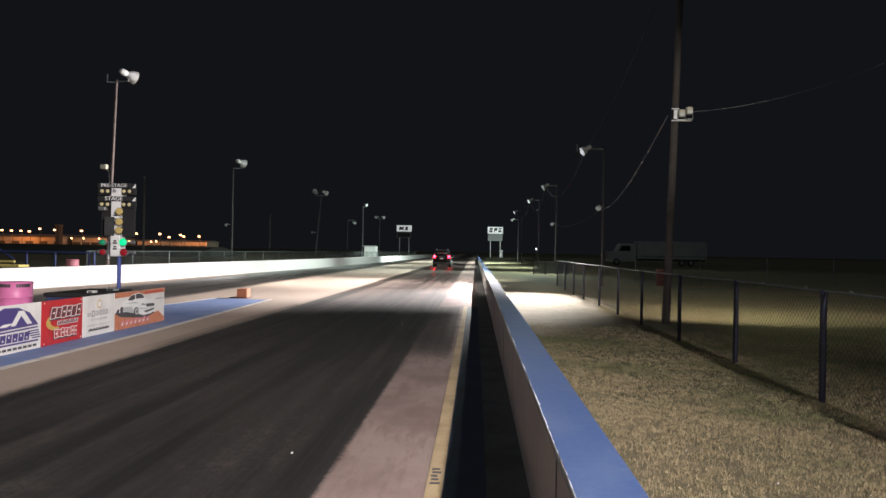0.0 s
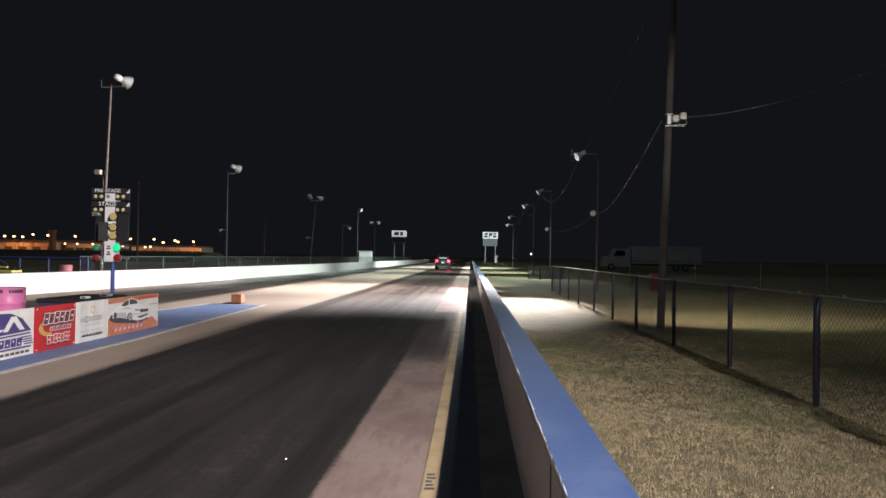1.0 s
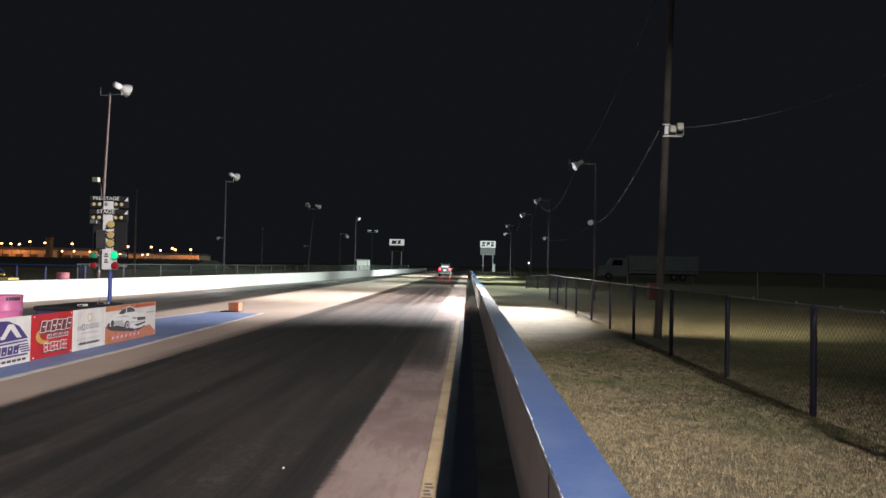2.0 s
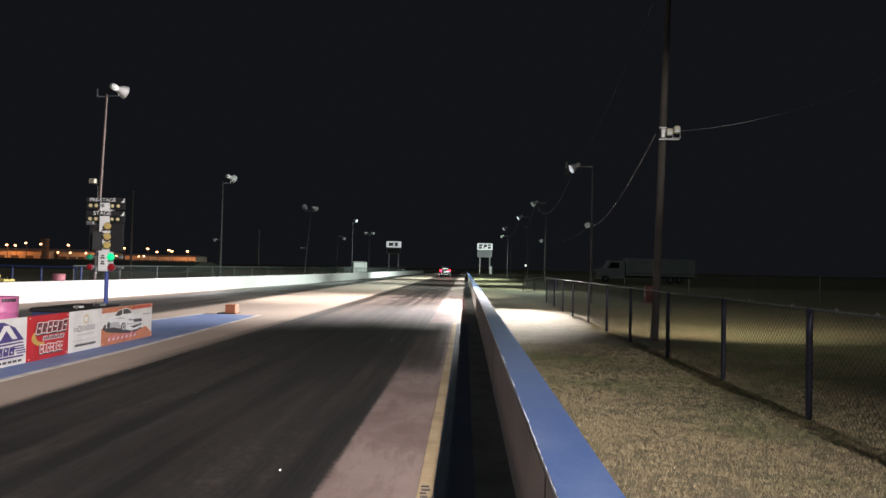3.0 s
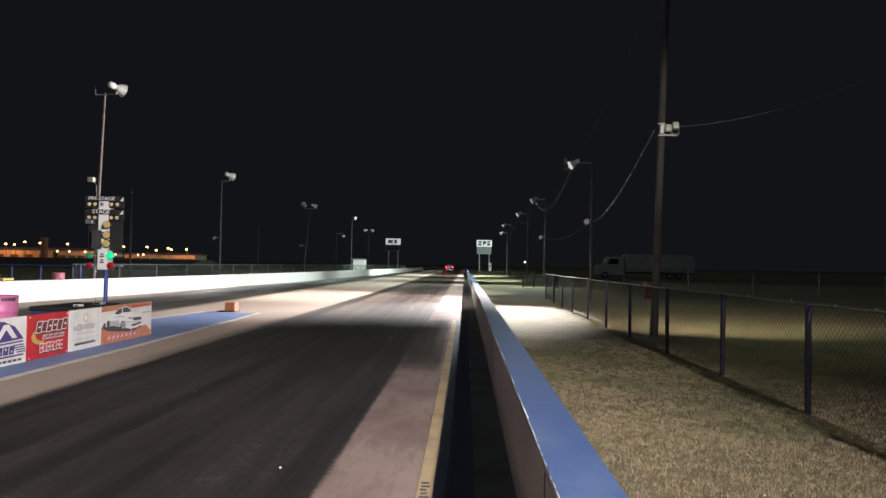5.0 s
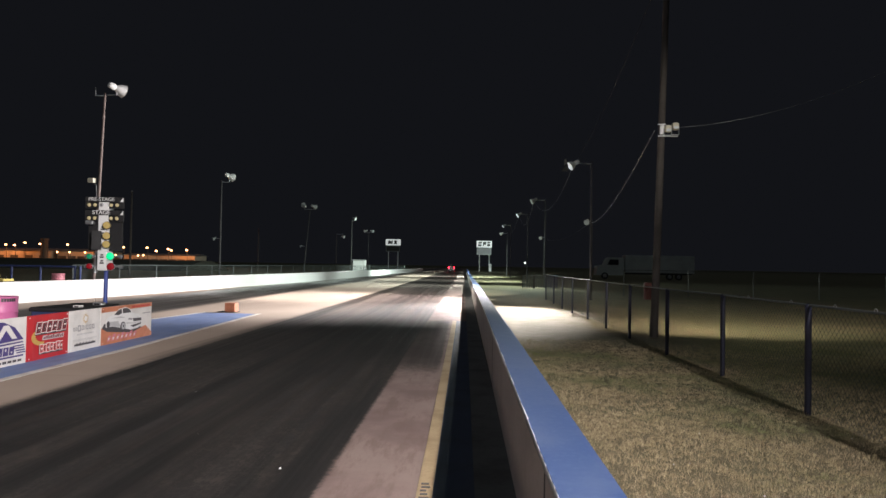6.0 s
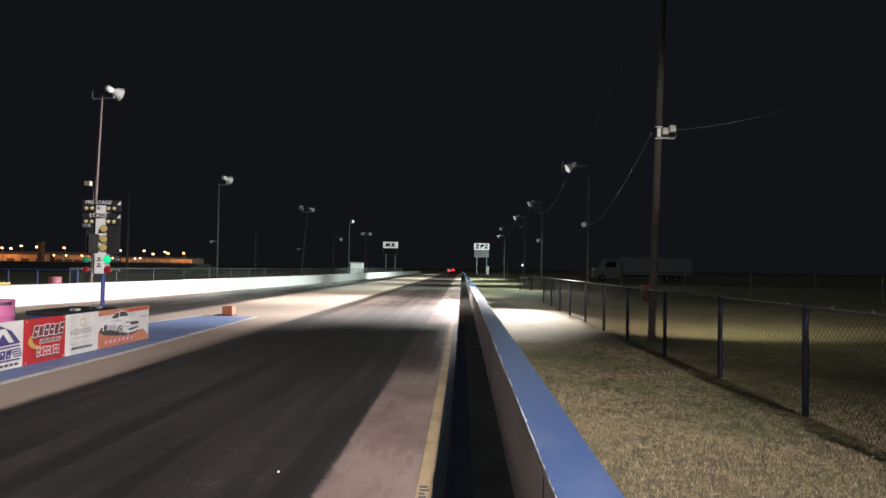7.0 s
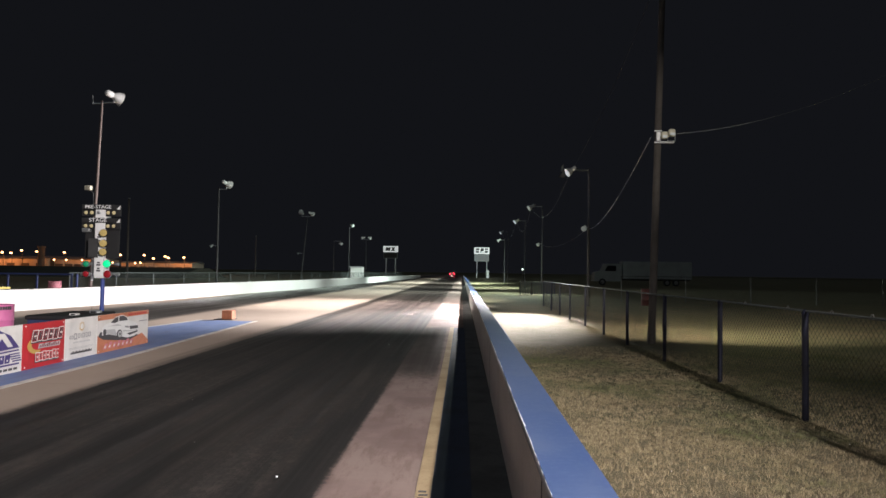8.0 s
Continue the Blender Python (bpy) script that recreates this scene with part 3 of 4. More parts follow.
near = [(3.86, -0.9), (3.86, 1.96), (3.86, 4.84), (3.87, 7.72), (3.94, 10.42), (3.81, 12.80), (3.82, 15.70), (3.81, 18.22), (3.87, 21.26), (3.83, 24.03), (3.84, 26.55), (3.92, 29.68), (4.04, 33.5)]
near_fence = fence("chain-link fence with dark blue steel posts on grass", near, 1.23, BLACKPOST, DULLGALV, WIRE, 0.036, 0.014, 0.058, 0.0021)
fence("old galvanised chain-link fence across the field", [(9.35 + 3.70 * k, 40 - 0.1 * k) for k in range(7)], 1.52, DULLGALV, WIRE, WIRE, 0.03, 0.015, 0.12, 0.003)
pts = [(-18.2 + 0.034 * (y - 31), y) for y in range(31, 160, 4)]
fence("long grey-green chain-link fence behind the white wall", pts, 1.32, DULLGALV, GREENWIRE, GREENWIRE, 0.028, 0.02, 0.13, 0.004)
# bent tie wires standing up from the near rail
for y in (8.1, 7.15, 6.45, 5.8, 9.3):
    bm = nb()
    line(bm, [(3.86, y + 0.026 * math.cos(a * 0.3927), 1.238 + 0.03 * math.sin(a * 0.3927)) for a in range(9)], 0.003, 6)
    part("tie_wire", bm, GALV, near_fence, "bent bare tie wire")
# ---- floodlight poles ----
def flood_head(bm_house, bm_lens, at, aim_at, size=1.0):
    """A bell-shaped reflector with ballast box and yoke."""
    d = (Vector(aim_at) - Vector(at)).normalized()
    o = Vector(at)
    lathe(bm_house, [(-0.42 * size, 0.10 * size), (-0.36 * size, 0.15 * size), (-0.14 * size, 0.16 * size), (-0.08 * size, 0.12 * size), (0.0, 0.17 * size), (0.16 * size, 0.27 * size), (0.34 * size, 0.32 * size), (0.36 * size, 0.335 * size), (0.37 * size, 0.30 * size)], o, d, 18)
    lathe(bm_lens, [(0.372 * size, 0.295 * size), (0.385 * size, 0.20 * size), (0.392 * size, 0.02)], o, d, 18)


def light_pole(label, foot, top, heads, material=STEELPOLE, lens=DIMLENS, radius=0.085, size=1.0, group="floodlight poles"):
    p = thing("floodlight_pole", label, "light pole", group)
    bm = nb()
    rod(bm, (foot[0], foot[1], -0.05), (top[0], top[1], top[2]), radius, radius * 0.62, 14)
    rod(bm, (foot[0], foot[1], 0), (foot[0], foot[1], 0.06), radius * 1.8, radius * 1.8, 14)
    part("pole", bm, material, p, smooth=True)
    bm = nb()
    for at, aim_at in heads:
        line(bm, [(top[0], top[1], top[2] - 0.12), (at[0], at[1], top[2] - 0.12), (at[0], at[1], at[2])], 0.03, 8)
    part("cross_arm", bm, GALV, p)
    for at, aim_at in heads:
        h, l = nb(), nb()
        flood_head(h, l, at, aim_at, size)
        hd = part("lamp_housing", h, LAMPWHITE, p, "white bell-shaped floodlight housing", True)
        part("lens", l, lens, hd, "glass front lens")
    return p


pA = light_pole("tall steel floodlight pole behind the white wall", (-18.0, 32.4), (-17.68, 32.4, 9.75), [((-17.05, 32.3, 9.95), (-16.35, 33.35, 9.62))])
bm = nb()
line(bm, [(-17.68, 32.4, 9.6), (-18.15, 32.4, 9.6), (-18.15, 32.4, 10.0)], 0.03, 8)
part("empty_bracket", bm, GALV, pA)
bm = nb()
box(bm, -18.30, 32.15, 5.32, -18.0, 32.42, 5.55, 0.03)
lowh = part("lower_lamp_housing", bm, LAMPCREAM, pA, "square cream lower floodlight")
bm = nb()
line(bm, [(-17.9, 32.38, 4.0), (-17.95, 32.36, 5.2), (-18.1, 32.36, 5.32)], 0.02, 6)
part("conduit", bm, GALV, pA)
light_pole("steel floodlight pole with one white lamp", (-18.95, 52), (-18.95, 52, 7.9), [((-18.35, 52, 8.25), (-17.75, 53.0, 7.95))], material=DARKPOLE)
light_pole("leaning steel floodlight pole with two white lamps", (-19.1, 80), (-18.4, 80, 8.1), [((-18.0, 80, 8.35), (-17.2, 81.1, 7.95)), ((-19.1, 80, 8.4), (-19.9, 81.0, 8.9))], size=0.9, material=DARKPOLE)
light_pole("distant steel floodlight pole beside the strip", (-18.9, 113), (-18.9, 113, 8.9), [((-18.5, 113, 9.2), (-16.9, 112, 8.6))], size=0.8, material=DARKPOLE)
light_pole("distant dim floodlight pole beyond the fence", (-30.0, 158), (-30.0, 158, 8.6), [((-28.5, 158, 7.9), (-27, 157, 7.5))], size=1.0, material=WOOD)
light_pole("distant floodlight pole with two lamps", (-21.3, 150), (-21.3, 150, 8.7), [((-20.6, 150, 8.95), (-19, 149, 8.4)), ((-22.0, 150, 8.95), (-24, 149, 8.4))], size=1.0, material=DARKPOLE)
for x, y, z in ((-19.35, 52.0, 3.4), (-19.4, 80.0, 3.6)):
    sl = thing("small_fixture", "small pale lamp on a pole bracket", "lamp", "pole fixtures")
    bm = nb()
    lathe(bm, [(-0.12, 0.05), (0.0, 0.09), (0.14, 0.14), (0.16, 0.12)], (x, y - 0.1, z), (-0.7, -0.2, -0.5), 12)
    part("housing", bm, DULLGALV, sl)
    bm = nb()
    rod(bm, (x, y - 0.1, z), (x + 0.42, y, z - 0.02), 0.02)
    part("bracket", bm, GALV, sl)
# thin dark posts far behind the left fence
for x, y, h in ((-34.0, 68.0, 8.6), (-46.0, 150.0, 9.0)):
    bm = nb()
    rod(bm, (x, y, -0.05), (x, y, h), 0.12, 0.08, 10)
    t = thing("utility_pole", "dark wooden pole far behind the fence", "utility pole", "far poles")
    part("pole", bm, WOOD, t)
    bm = nb()
    lathe(bm, [(0, 0.10), (0.05, 0.12), (0.12, 0.02)], (x, y, h), (0, 0, 1), 10)
    part("cap", bm, GALV, t)

# row of lamps along the right side
for x, y, z, lens in ((5.3, 34, 6.78, LENS), (5.36, 54, 6.89, DIMLENS), (5.4, 69, 6.9, LENS), (5.36, 94, 7.25, LENS), (5.75, 108, 6.8, DIMLENS)):
    light_pole("dark wooden pole with a floodlight over the verge", (x + 1.0, y), (x + 1.0, y, z + 0.15), [((x + 0.1, y - 0.1, z), (x - 0.9, y - 0.35, z - 0.65))], material=DARKPOLE, lens=lens, radius=0.055, size=0.7, group="verge lamp poles")
# unseen sheet added by the first lamp cuts its beam before the start line
sh = thing("beam_blocker", "small dark sheet added to cut the lamp beam", "lamp shield")
bm = nb()
prism(bm, [(4.888, 33.9, 6.7036), (4.969, 33.9, 6.7036), (4.77, 33.9, 6.41), (5.10, 33.9, 6.41), (5.128, 33.9, 6.83), (4.888, 33.9, 6.83)], (0, -0.003, 0))
part("sheet", bm, BLACK, sh)
# side sheet, also added, keeps the verge beam off the lanes
bm = nb()
box(bm, 4.816, 32.5, 6.582, 4.82, 33.2, 6.85)
part("side_flap", bm, BLACK, sh)
bm = nb()
rod(bm, (4.82, 33.18, 6.84), (5.06, 33.90, 6.82), 0.01)
part("flap_arm", bm, BLACK, sh)
bm = nb()
rod(bm, (5.06, 33.903, 6.80), (5.40, 33.95, 6.85), 0.012)
part("arm", bm, BLACK, sh)
for x, y, z in ((8.61, 48, 4.88), (8.75, 78, 4.98)):
    light_pole("dark wooden pole with a small floodlight", (x + 0.35, y), (x + 0.35, y, z + 0.15), [((x, y, z), (x - 0.4, y - 1, z - 0.5))], material=DARKPOLE, radius=0.05, size=0.6, group="field lamp poles")
q = thing("yard_lamp", "small lit lamp on a short post", "lamp", place=(0, 0, 0))
bm = nb()
rod(bm, (8.93, 100, 0), (8.93, 100, 2.1), 0.05, 0.04)
part("post", bm, WOOD, q)
bm = nb()
lathe(bm, [(0, 0.05), (0.08, 0.12), (0.2, 0.12), (0.27, 0.03)], (8.93, 100, 2.05), (0, 0, 1), 12)
part("globe", bm, light_mat("white_globe", (0.9, 1.0, 0.95), 2.0), q, "glowing white globe")

# big wooden pole by the near fence
p = thing("utility_pole", "tall tarred wooden utility pole with floodlights and cables", "utility pole")
bm = nb()
rod(bm, (4.48, 16.1, -0.05), (4.78, 16.1, 11.0), 0.092, 0.065, 16)
part("pole", bm, WOOD, p, smooth=True)
bm = nb()
box(bm, 4.54, 15.95, 4.76, 4.64, 16.0, 4.98, 0.01)
box(bm, 4.50, 15.965, 4.715, 4.96, 16.0, 4.745, 0.006)
box(bm, 4.50, 15.97, 4.99, 4.68, 16.01, 5.02, 0.006)
part("bracket", bm, GALV, p)
for dx, dz, y0 in ((0.19, -0.02, 15.85), (0.35, 0.03, 15.80)):
    bm = nb()
    box(bm, 4.52 + dx - 0.075, y0, 4.82 + dz, 4.52 + dx + 0.075, y0 + 0.15, 4.99 + dz, 0.035)
    for k in range(3):
        box(bm, 4.52 + dx - 0.06 + 0.05 * k, y0 + 0.145, 4.84 + dz, 4.52 + dx - 0.045 + 0.05 * k, y0 + 0.175, 4.97 + dz)
    hd = part("lamp_housing", bm, LAMPCREAM, p, "cream box floodlight with fins")
    bm = nb()
    box(bm, 4.52 + dx - 0.055, y0 - 0.008, 4.835 + dz, 4.52 + dx + 0.055, y0 - 0.001, 4.90 + dz, 0.003)
    part("lens", bm, DIMLENS, hd, "pale glass lens")
    bm = nb()
    line(bm, [(4.52 + dx - 0.085, y0 + 0.08, 4.91 + dz), (4.52 + dx - 0.085, y0 + 0.08, 4.745), (4.52 + dx + 0.085, y0 + 0.08, 4.745), (4.52 + dx + 0.085, y0 + 0.08, 4.91 + dz)], 0.009, 6)
    part("yoke", bm, GALV, hd)


def cable(label, a, b, sag, r=0.012, n=24, material=CABLE):
    pts = []
    for k in range(n + 1):
        t = k / n
        v = Vector(a).lerp(Vector(b), t)
        v.z -= sag * 4 * t * (1 - t)
        pts.append(v)
    bm = nb()
    line(bm, pts, r, 6)
    tagged(part("cable", bm, material), label, "cable")


cable("pale cable sagging from the pole to the field lamp", (4.42, 16.0, 4.85), (8.80, 48, 4.80), 0.60, 0.0056, 24, PALECABLE)
cable("pale cable sagging between the two field lamps", (8.80, 48, 4.80), (8.95, 78, 4.95), 0.7, 0.005, 24, CABLE)
row_lamps = [(5.40, 34.1, 6.80), (5.46, 54, 6.9), (5.5, 69, 6.92), (5.46, 94, 7.25)]
for p, q in zip(row_lamps, row_lamps[1:]):
    cable("pale cable sagging between two verge lamps", p, q, 1.5, 0.005, 28, CABLE)
cable("grey cable strung across the field from the pole", (4.9, 16.1, 4.95), (14.0, 12.0, 10.0), 1.3, 0.0042, 24, CABLE)
cable("thin cable from the pole top to the verge lamps", (4.7, 16.0, 9.0), (5.5, 34, 6.9), 0.4, 0.006, 24, FAINT)

# ---- scoreboards ----
def scoreboard(label, x0, x1, y, zs, logo):
    s = thing("scoreboard", label, "scoreboard", "finish line scoreboards")
    z_top, z_mid, z_low = zs
    bm = nb()
    box(bm, x0, y, z_mid, x1, y + 0.3, z_top, 0.05)
    # the sign face is given a glow of its own
    sign = part("sign_panel", bm, light_mat("glowing_sign_face", (0.80, 0.84, 0.84), 0.55), s, "white sign panel with a dark printed mark")
    for k, (u0, u1, v0, v1, sh) in enumerate(logo):
        w, h = x1 - x0, z_top - z_mid
        bm = nb()
        prism(bm, [(x0 + u0 * w, y - 0.005, z_mid + v0 * h), (x0 + u1 * w, y - 0.005, z_mid + v0 * h), (x0 + (u1 + sh) * w, y - 0.005, z_mid + v1 * h), (x0 + (u0 + sh) * w, y - 0.005, z_mid + v1 * h)], (0, -0.03, 0))
        part("printed_mark", bm, INK, sign)
    bm = nb()
    box(bm, x0 + 0.1, y - 0.05, z_low, x1 - 0.15, y + 0.4, z_mid - 0.15, 0.04)
    disp = part("display_panel", bm, GREYBOX if x0 > 0 else DULLGALV, s, "dark unlit number display")
    bm = nb()
    box(bm, x0 + 0.3, y - 0.09, z_low + 0.2, x1 - 0.35, y - 0.051, z_mid - 0.35, 0.01)
    part("display_face", bm, GREYINK if x0 > 0 else BLACK, disp)
    for x in (x0 + 0.9, x1 - 0.75):
        bm = nb()
        box(bm, x - 0.12, y + 0.05, -0.05, x + 0.12, y + 0.29, z_mid, 0.02)
        part("post", bm, WHITEWALL if x0 > 0 else GALV, s)
    return s


scoreboard("white scoreboard sign over a dark display on posts", -23.9, -19.4, 205, (9.25, 7.4, 5.5), [(0.14, 0.22, 0.2, 0.8, 0.05), (0.22, 0.36, 0.25, 0.75, 0.04), (0.36, 0.45, 0.2, 0.8, 0.05), (0.50, 0.62, 0.2, 0.8, 0.20), (0.66, 0.80, 0.2, 0.8, -0.12)])
scoreboard("white scoreboard sign with a grey display on pale posts", 3.65, 8.25, 205, (9.2, 7.2, 5.0), [(0.10, 0.32, 0.55, 0.86, 0.04), (0.09, 0.31, 0.18, 0.46, 0.02), (0.40, 0.62, 0.42, 0.86, 0.03), (0.40, 0.47, 0.18, 0.40, 0.01), (0.69, 0.89, 0.62, 0.86, 0.02), (0.68, 0.88, 0.18, 0.52, 0.02)])
bm = nb()
lathe(bm, [(0, 0.45), (1.6, 0.42), (1.7, 0.5), (2.1, 0.5), (2.3, 0.2)], (7.6, 200, 0), (0, 0, 1), 12)
tagged(part("marker_post", bm, WHITE), "white finish line marker post on the grass", "marker post")

# ---- shed ----
s = thing("shed", "small white metal shed behind the wall", "shed")
bm = nb()
box(bm, -19.6, 119, 0, -17.7, 121, 2.2, 0.03)
part("wall", bm, WHITEWALL, s)
bm = nb()
prism(bm, [(-19.75, 118.8, 2.2), (-19.75, 121.2, 2.2), (-19.75, 121.2, 2.28), (-19.75, 118.8, 2.38)], (2.25, 0, 0))
part("roof", bm, GALV, s)
bm = nb()
box(bm, -17.62, 118.9, 0, -17.25, 119.2, 2.2, 0.03)
part("door", bm, WHITE, s, "open white door leaf")

# ---- starting-light tree ----
TY = 15.0


def starting_tree():
    t = thing("starting_light_tree", "drag race starting-light tree on a blue pole, green lit", "starting lights")
    x = -8.05
    bm = nb()
    rod(bm, (x, TY, 0), (x, TY, 1.4), 0.045, 0.045, 14)
    box(bm, x - 0.22, TY - 0.22, 0.0, x + 0.22, TY + 0.22, 0.03, 0.006)
    part("pole", bm, BLUEPOST, t, "blue painted steel pole", True)
    bm = nb()
    box(bm, x - 0.105, TY - 0.20, 1.36, x + 0.105, TY + 0.08, 2.89, 0.012)
    col = part("column", bm, WHITE, t, "white box column with dark letter bars")
    for z in (2.30, 2.165, 1.68, 1.55):
        bm = nb()
        box(bm, x - 0.045, TY - 0.206, z - 0.042, x + 0.045, TY - 0.2005, z - 0.008)
        box(bm, x - 0.03, TY - 0.206, z + 0.008, x + 0.03, TY - 0.2005, z + 0.042)
        part("letter_bar", bm, INK, col)
    for z, word, size in ((2.94, "PRE-STAGE", 0.108), (2.645, "STAGE", 0.122)):
        bm = nb()
        box(bm, x - 0.44, TY - 0.15, z - 0.20, x + 0.44, TY - 0.11, z + 0.055, 0.01)
        board = part("sign_board", bm, BLACK, t, "black lamp board with white lettering")
        bm = nb()
        box(bm, x - 0.40, TY - 0.225, z - 0.055, x + 0.34, TY - 0.205, z + 0.055, 0.004)
        part("name_strip", bm, BLACK, board)
        w = lettering("lettering", word, size, pose(x - 0.03, TY - 0.229, z, 90, 0, 0) @ Matrix.Diagonal((1.12, 1, 1, 1)), WHITE, board)
        bm = nb()
        prism(bm, [(x + 0.35, TY - 0.153, z - 0.045), (x + 0.43, TY - 0.153, z - 0.045), (x + 0.43, TY - 0.153, z + 0.05)], (0, -0.003, 0))
        part("corner_mark", bm, WHITE, board)
        for dx in (-0.315, -0.185, 0.185, 0.315):
            bm = nb()
            lathe(bm, [(0, 0.046), (0.05, 0.046), (0.055, 0.040)], (x + dx, TY - 0.15, z - 0.125), (0, -1, 0), 14)
            can = part("lamp_can", bm, BLACK, board)
            bm = nb()
            lathe(bm, [(0.0, 0.041), (0.015, 0.036), (0.025, 0.015)], (x + dx, TY - 0.205, z - 0.125), (0, -1, 0), 14)
            part("lens", bm, PALEAMBER, board, "pale unlit bulb", True)
    bm = nb()
    lathe(bm, [(0, 0.035), (0.03, 0.04), (0.05, 0.02)], (x - 0.02, TY - 0.20, 2.82), (0, -1, 0), 14)
    part("sensor", bm, GALV, t, "round grey sensor", True)
    for side in (-1, 1):
        bm = nb()
        if side > 0:
            box(bm, x + 0.10, TY - 0.10, 1.80, x + 0.40, TY - 0.06, 2.46, 0.01)
        else:
            box(bm, x - 0.40, TY - 0.06, 1.80, x - 0.12, TY - 0.03, 2.46, 0.01)
            prism(bm, [(x - 0.19, TY - 0.30, 1.82), (x - 0.02, TY - 0.23, 1.82), (x - 0.02, TY - 0.23, 2.24), (x - 0.19, TY - 0.30, 2.24)], (0.004, 0.02, 0))
        part("visor_panel", bm, BLACK, t, "black backing panel beside the lamps")
    for z in (2.36, 2.13, 1.94):
        bm = nb()
        lathe(bm, [(0.0, 0.082), (0.08, 0.085), (0.10, 0.082)], (x + 0.115, TY - 0.20, z), (0.25, -1, 0), 20)
        can = part("lamp_can", bm, BLACK, t, smooth=True)
        bm = nb()
        lathe(bm, [(0.0, 0.079), (0.008, 0.074), (0.014, 0.03)], (x + 0.14, TY - 0.301, z), (0.25, -1, 0), 20)
        part("lens", bm, AMBER, can, "unlit amber lens", True)
    for dx, z, m, r in ((0.17, 1.68, GREENLIT, 0.085), (-0.295, 1.67, GREENDIM, 0.065), (0.19, 1.45, REDDIM, 0.085), (-0.29, 1.45, REDDIM, 0.07)):
        bm = nb()
        lathe(bm, [(0.0, r * 0.7), (0.10, r), (0.12, r)], (x + dx, TY - 0.08, z), (0.1, -1, 0), 20)
        can = part("lamp_can", bm, GALV, t, smooth=True)
        bm = nb()
        lathe(bm, [(0.0, r * 0.97), (0.02, r * 0.85), (0.035, r * 0.4)], (x + dx + 0.012, TY - 0.201, z), (0.1, -1, 0), 20)
        part("lens", bm, m, can, "round coloured lens", True)
        bm = nb()
        s = 1 if dx > 0 else -1
        rod(bm, (x + s * 0.1, TY, z), (x + dx + s * 0.14, TY - 0.02, z), 0.02)
        lathe(bm, [(0, 0.03), (0.08, 0.045), (0.1, 0.02)], (x + dx + s * 0.10, TY - 0.02, z), (s, 0, 0), 12)
        part("rear_lamp", bm, GALV, t)
    bm = nb()
    rod(bm, (x - 0.26, TY + 0.02, 1.30), (x - 0.24, TY + 0.02, 1.78), 0.035, 0.03)
    part("conduit", bm, GALV, t, "grey metal conduit")
    bm = nb()
    box(bm, x - 0.42, TY - 0.18, 2.38, x - 0.24, TY - 0.06, 2.47, 0.02)
    part("bracket", bm, GALV, t, "grey metal bracket")
    return t


starting_tree()

# ---- banners on the island ----
BX = -6.66


def banner(label, y0, y1, material, draw, x0=BX, x1=BX):
    b = thing("banner", label, "banner", "sponsor banners")
    bm = nb()
    n = 8
    for k in range(n):
        ya, yb = y0 + (y1 - y0) * k / n, y0 + (y1 - y0) * (k + 1) / n
        wa, wb = 0.006 * math.sin(k * 1.9), 0.006 * math.sin((k + 1) * 1.9)
        prism(bm, [(x0 + wa, ya, 0.015), (x0 + wb, yb, 0.015), (x0 + wb, yb, 0.715), (x0 + wa, ya, 0.715)], (-0.012, 0, 0))
    bmesh.ops.remove_doubles(bm, verts=bm.verts[:], dist=0.0005)
    vinyl = part("vinyl", bm, material, b)
    for y in (y0 + 0.05, y1 - 0.05):
        bm = nb()
        box(bm, x0 - 0.06, y - 0.02, 0.012, x0 - 0.022, y + 0.02, 0.70, 0.004)
        part("stake", bm, GALV, b)
        for z in (0.05, 0.68):
            bm = nb()
            lathe(bm, [(0, 0.012), (0.004, 0.010)], (x0 + 0.008, y, z), (1, 0, 0), 10)
            part("grommet", bm, WHITE, vinyl)

    def shape(pts, m, name="printed_mark", lift=0.0):
        bm = nb()
        prism(bm, [(x0 + 0.0085 + lift, y0 + u * (y1 - y0), 0.015 + v * 0.70) for u, v in pts], (0.003, 0, 0))
        part(name, bm, m, vinyl)

    draw(shape)
    return b


def bar(shape, u0, u1, v0, v1, m, sh=0.0, lift=0.0):
    shape([(u0, v0), (u1, v0), (u1 + sh, v1), (u0 + sh, v1)], m, lift=lift)


def ring(cu, cv, r, ry, n=16, a0=0.0, a1=6.2832):
    return [(cu + r * math.cos(a0 + (a1 - a0) * k / n), cv + ry * math.sin(a0 + (a1 - a0) * k / n)) for k in range(n + (0 if a1 > 6.28 else 1))]


def art_purple(shape):
    shape([(0.10, 0.48), (0.95, 0.52), (0.80, 0.80), (0.62, 0.93), (0.40, 0.95), (0.20, 0.80)], PURPLE)
    shape([(0.50, 0.56), (0.62, 0.86), (0.70, 0.86), (0.84, 0.56), (0.76, 0.56), (0.66, 0.76), (0.57, 0.56)], OFFWHITE, lift=0.003)
    bar(shape, 0.30, 0.44, 0.56, 0.62, OFFWHITE, 0.1, 0.003)
    shape([(0.02, 0.42), (0.95, 0.455), (0.93, 0.485), (0.06, 0.455)], PURPLE)
    for k in range(4):
        bar(shape, 0.84 - 0.02 * k, 0.985 - 0.01 * k, 0.235 + 0.05 * k, 0.262 + 0.05 * k, PURPLE)
    bar(shape, 0.02, 0.95, 0.165, 0.20, PURPLE)
    for k in range(8):
        u = 0.06 + 0.093 * k
        bar(shape, u, u + 0.078, 0.225, 0.40, PURPLE, 0.012, 0.003)
        bar(shape, u + 0.030, u + 0.050, 0.265 if k % 2 else 0.32, 0.30 if k % 2 else 0.365, OFFWHITE, 0.0, 0.007)
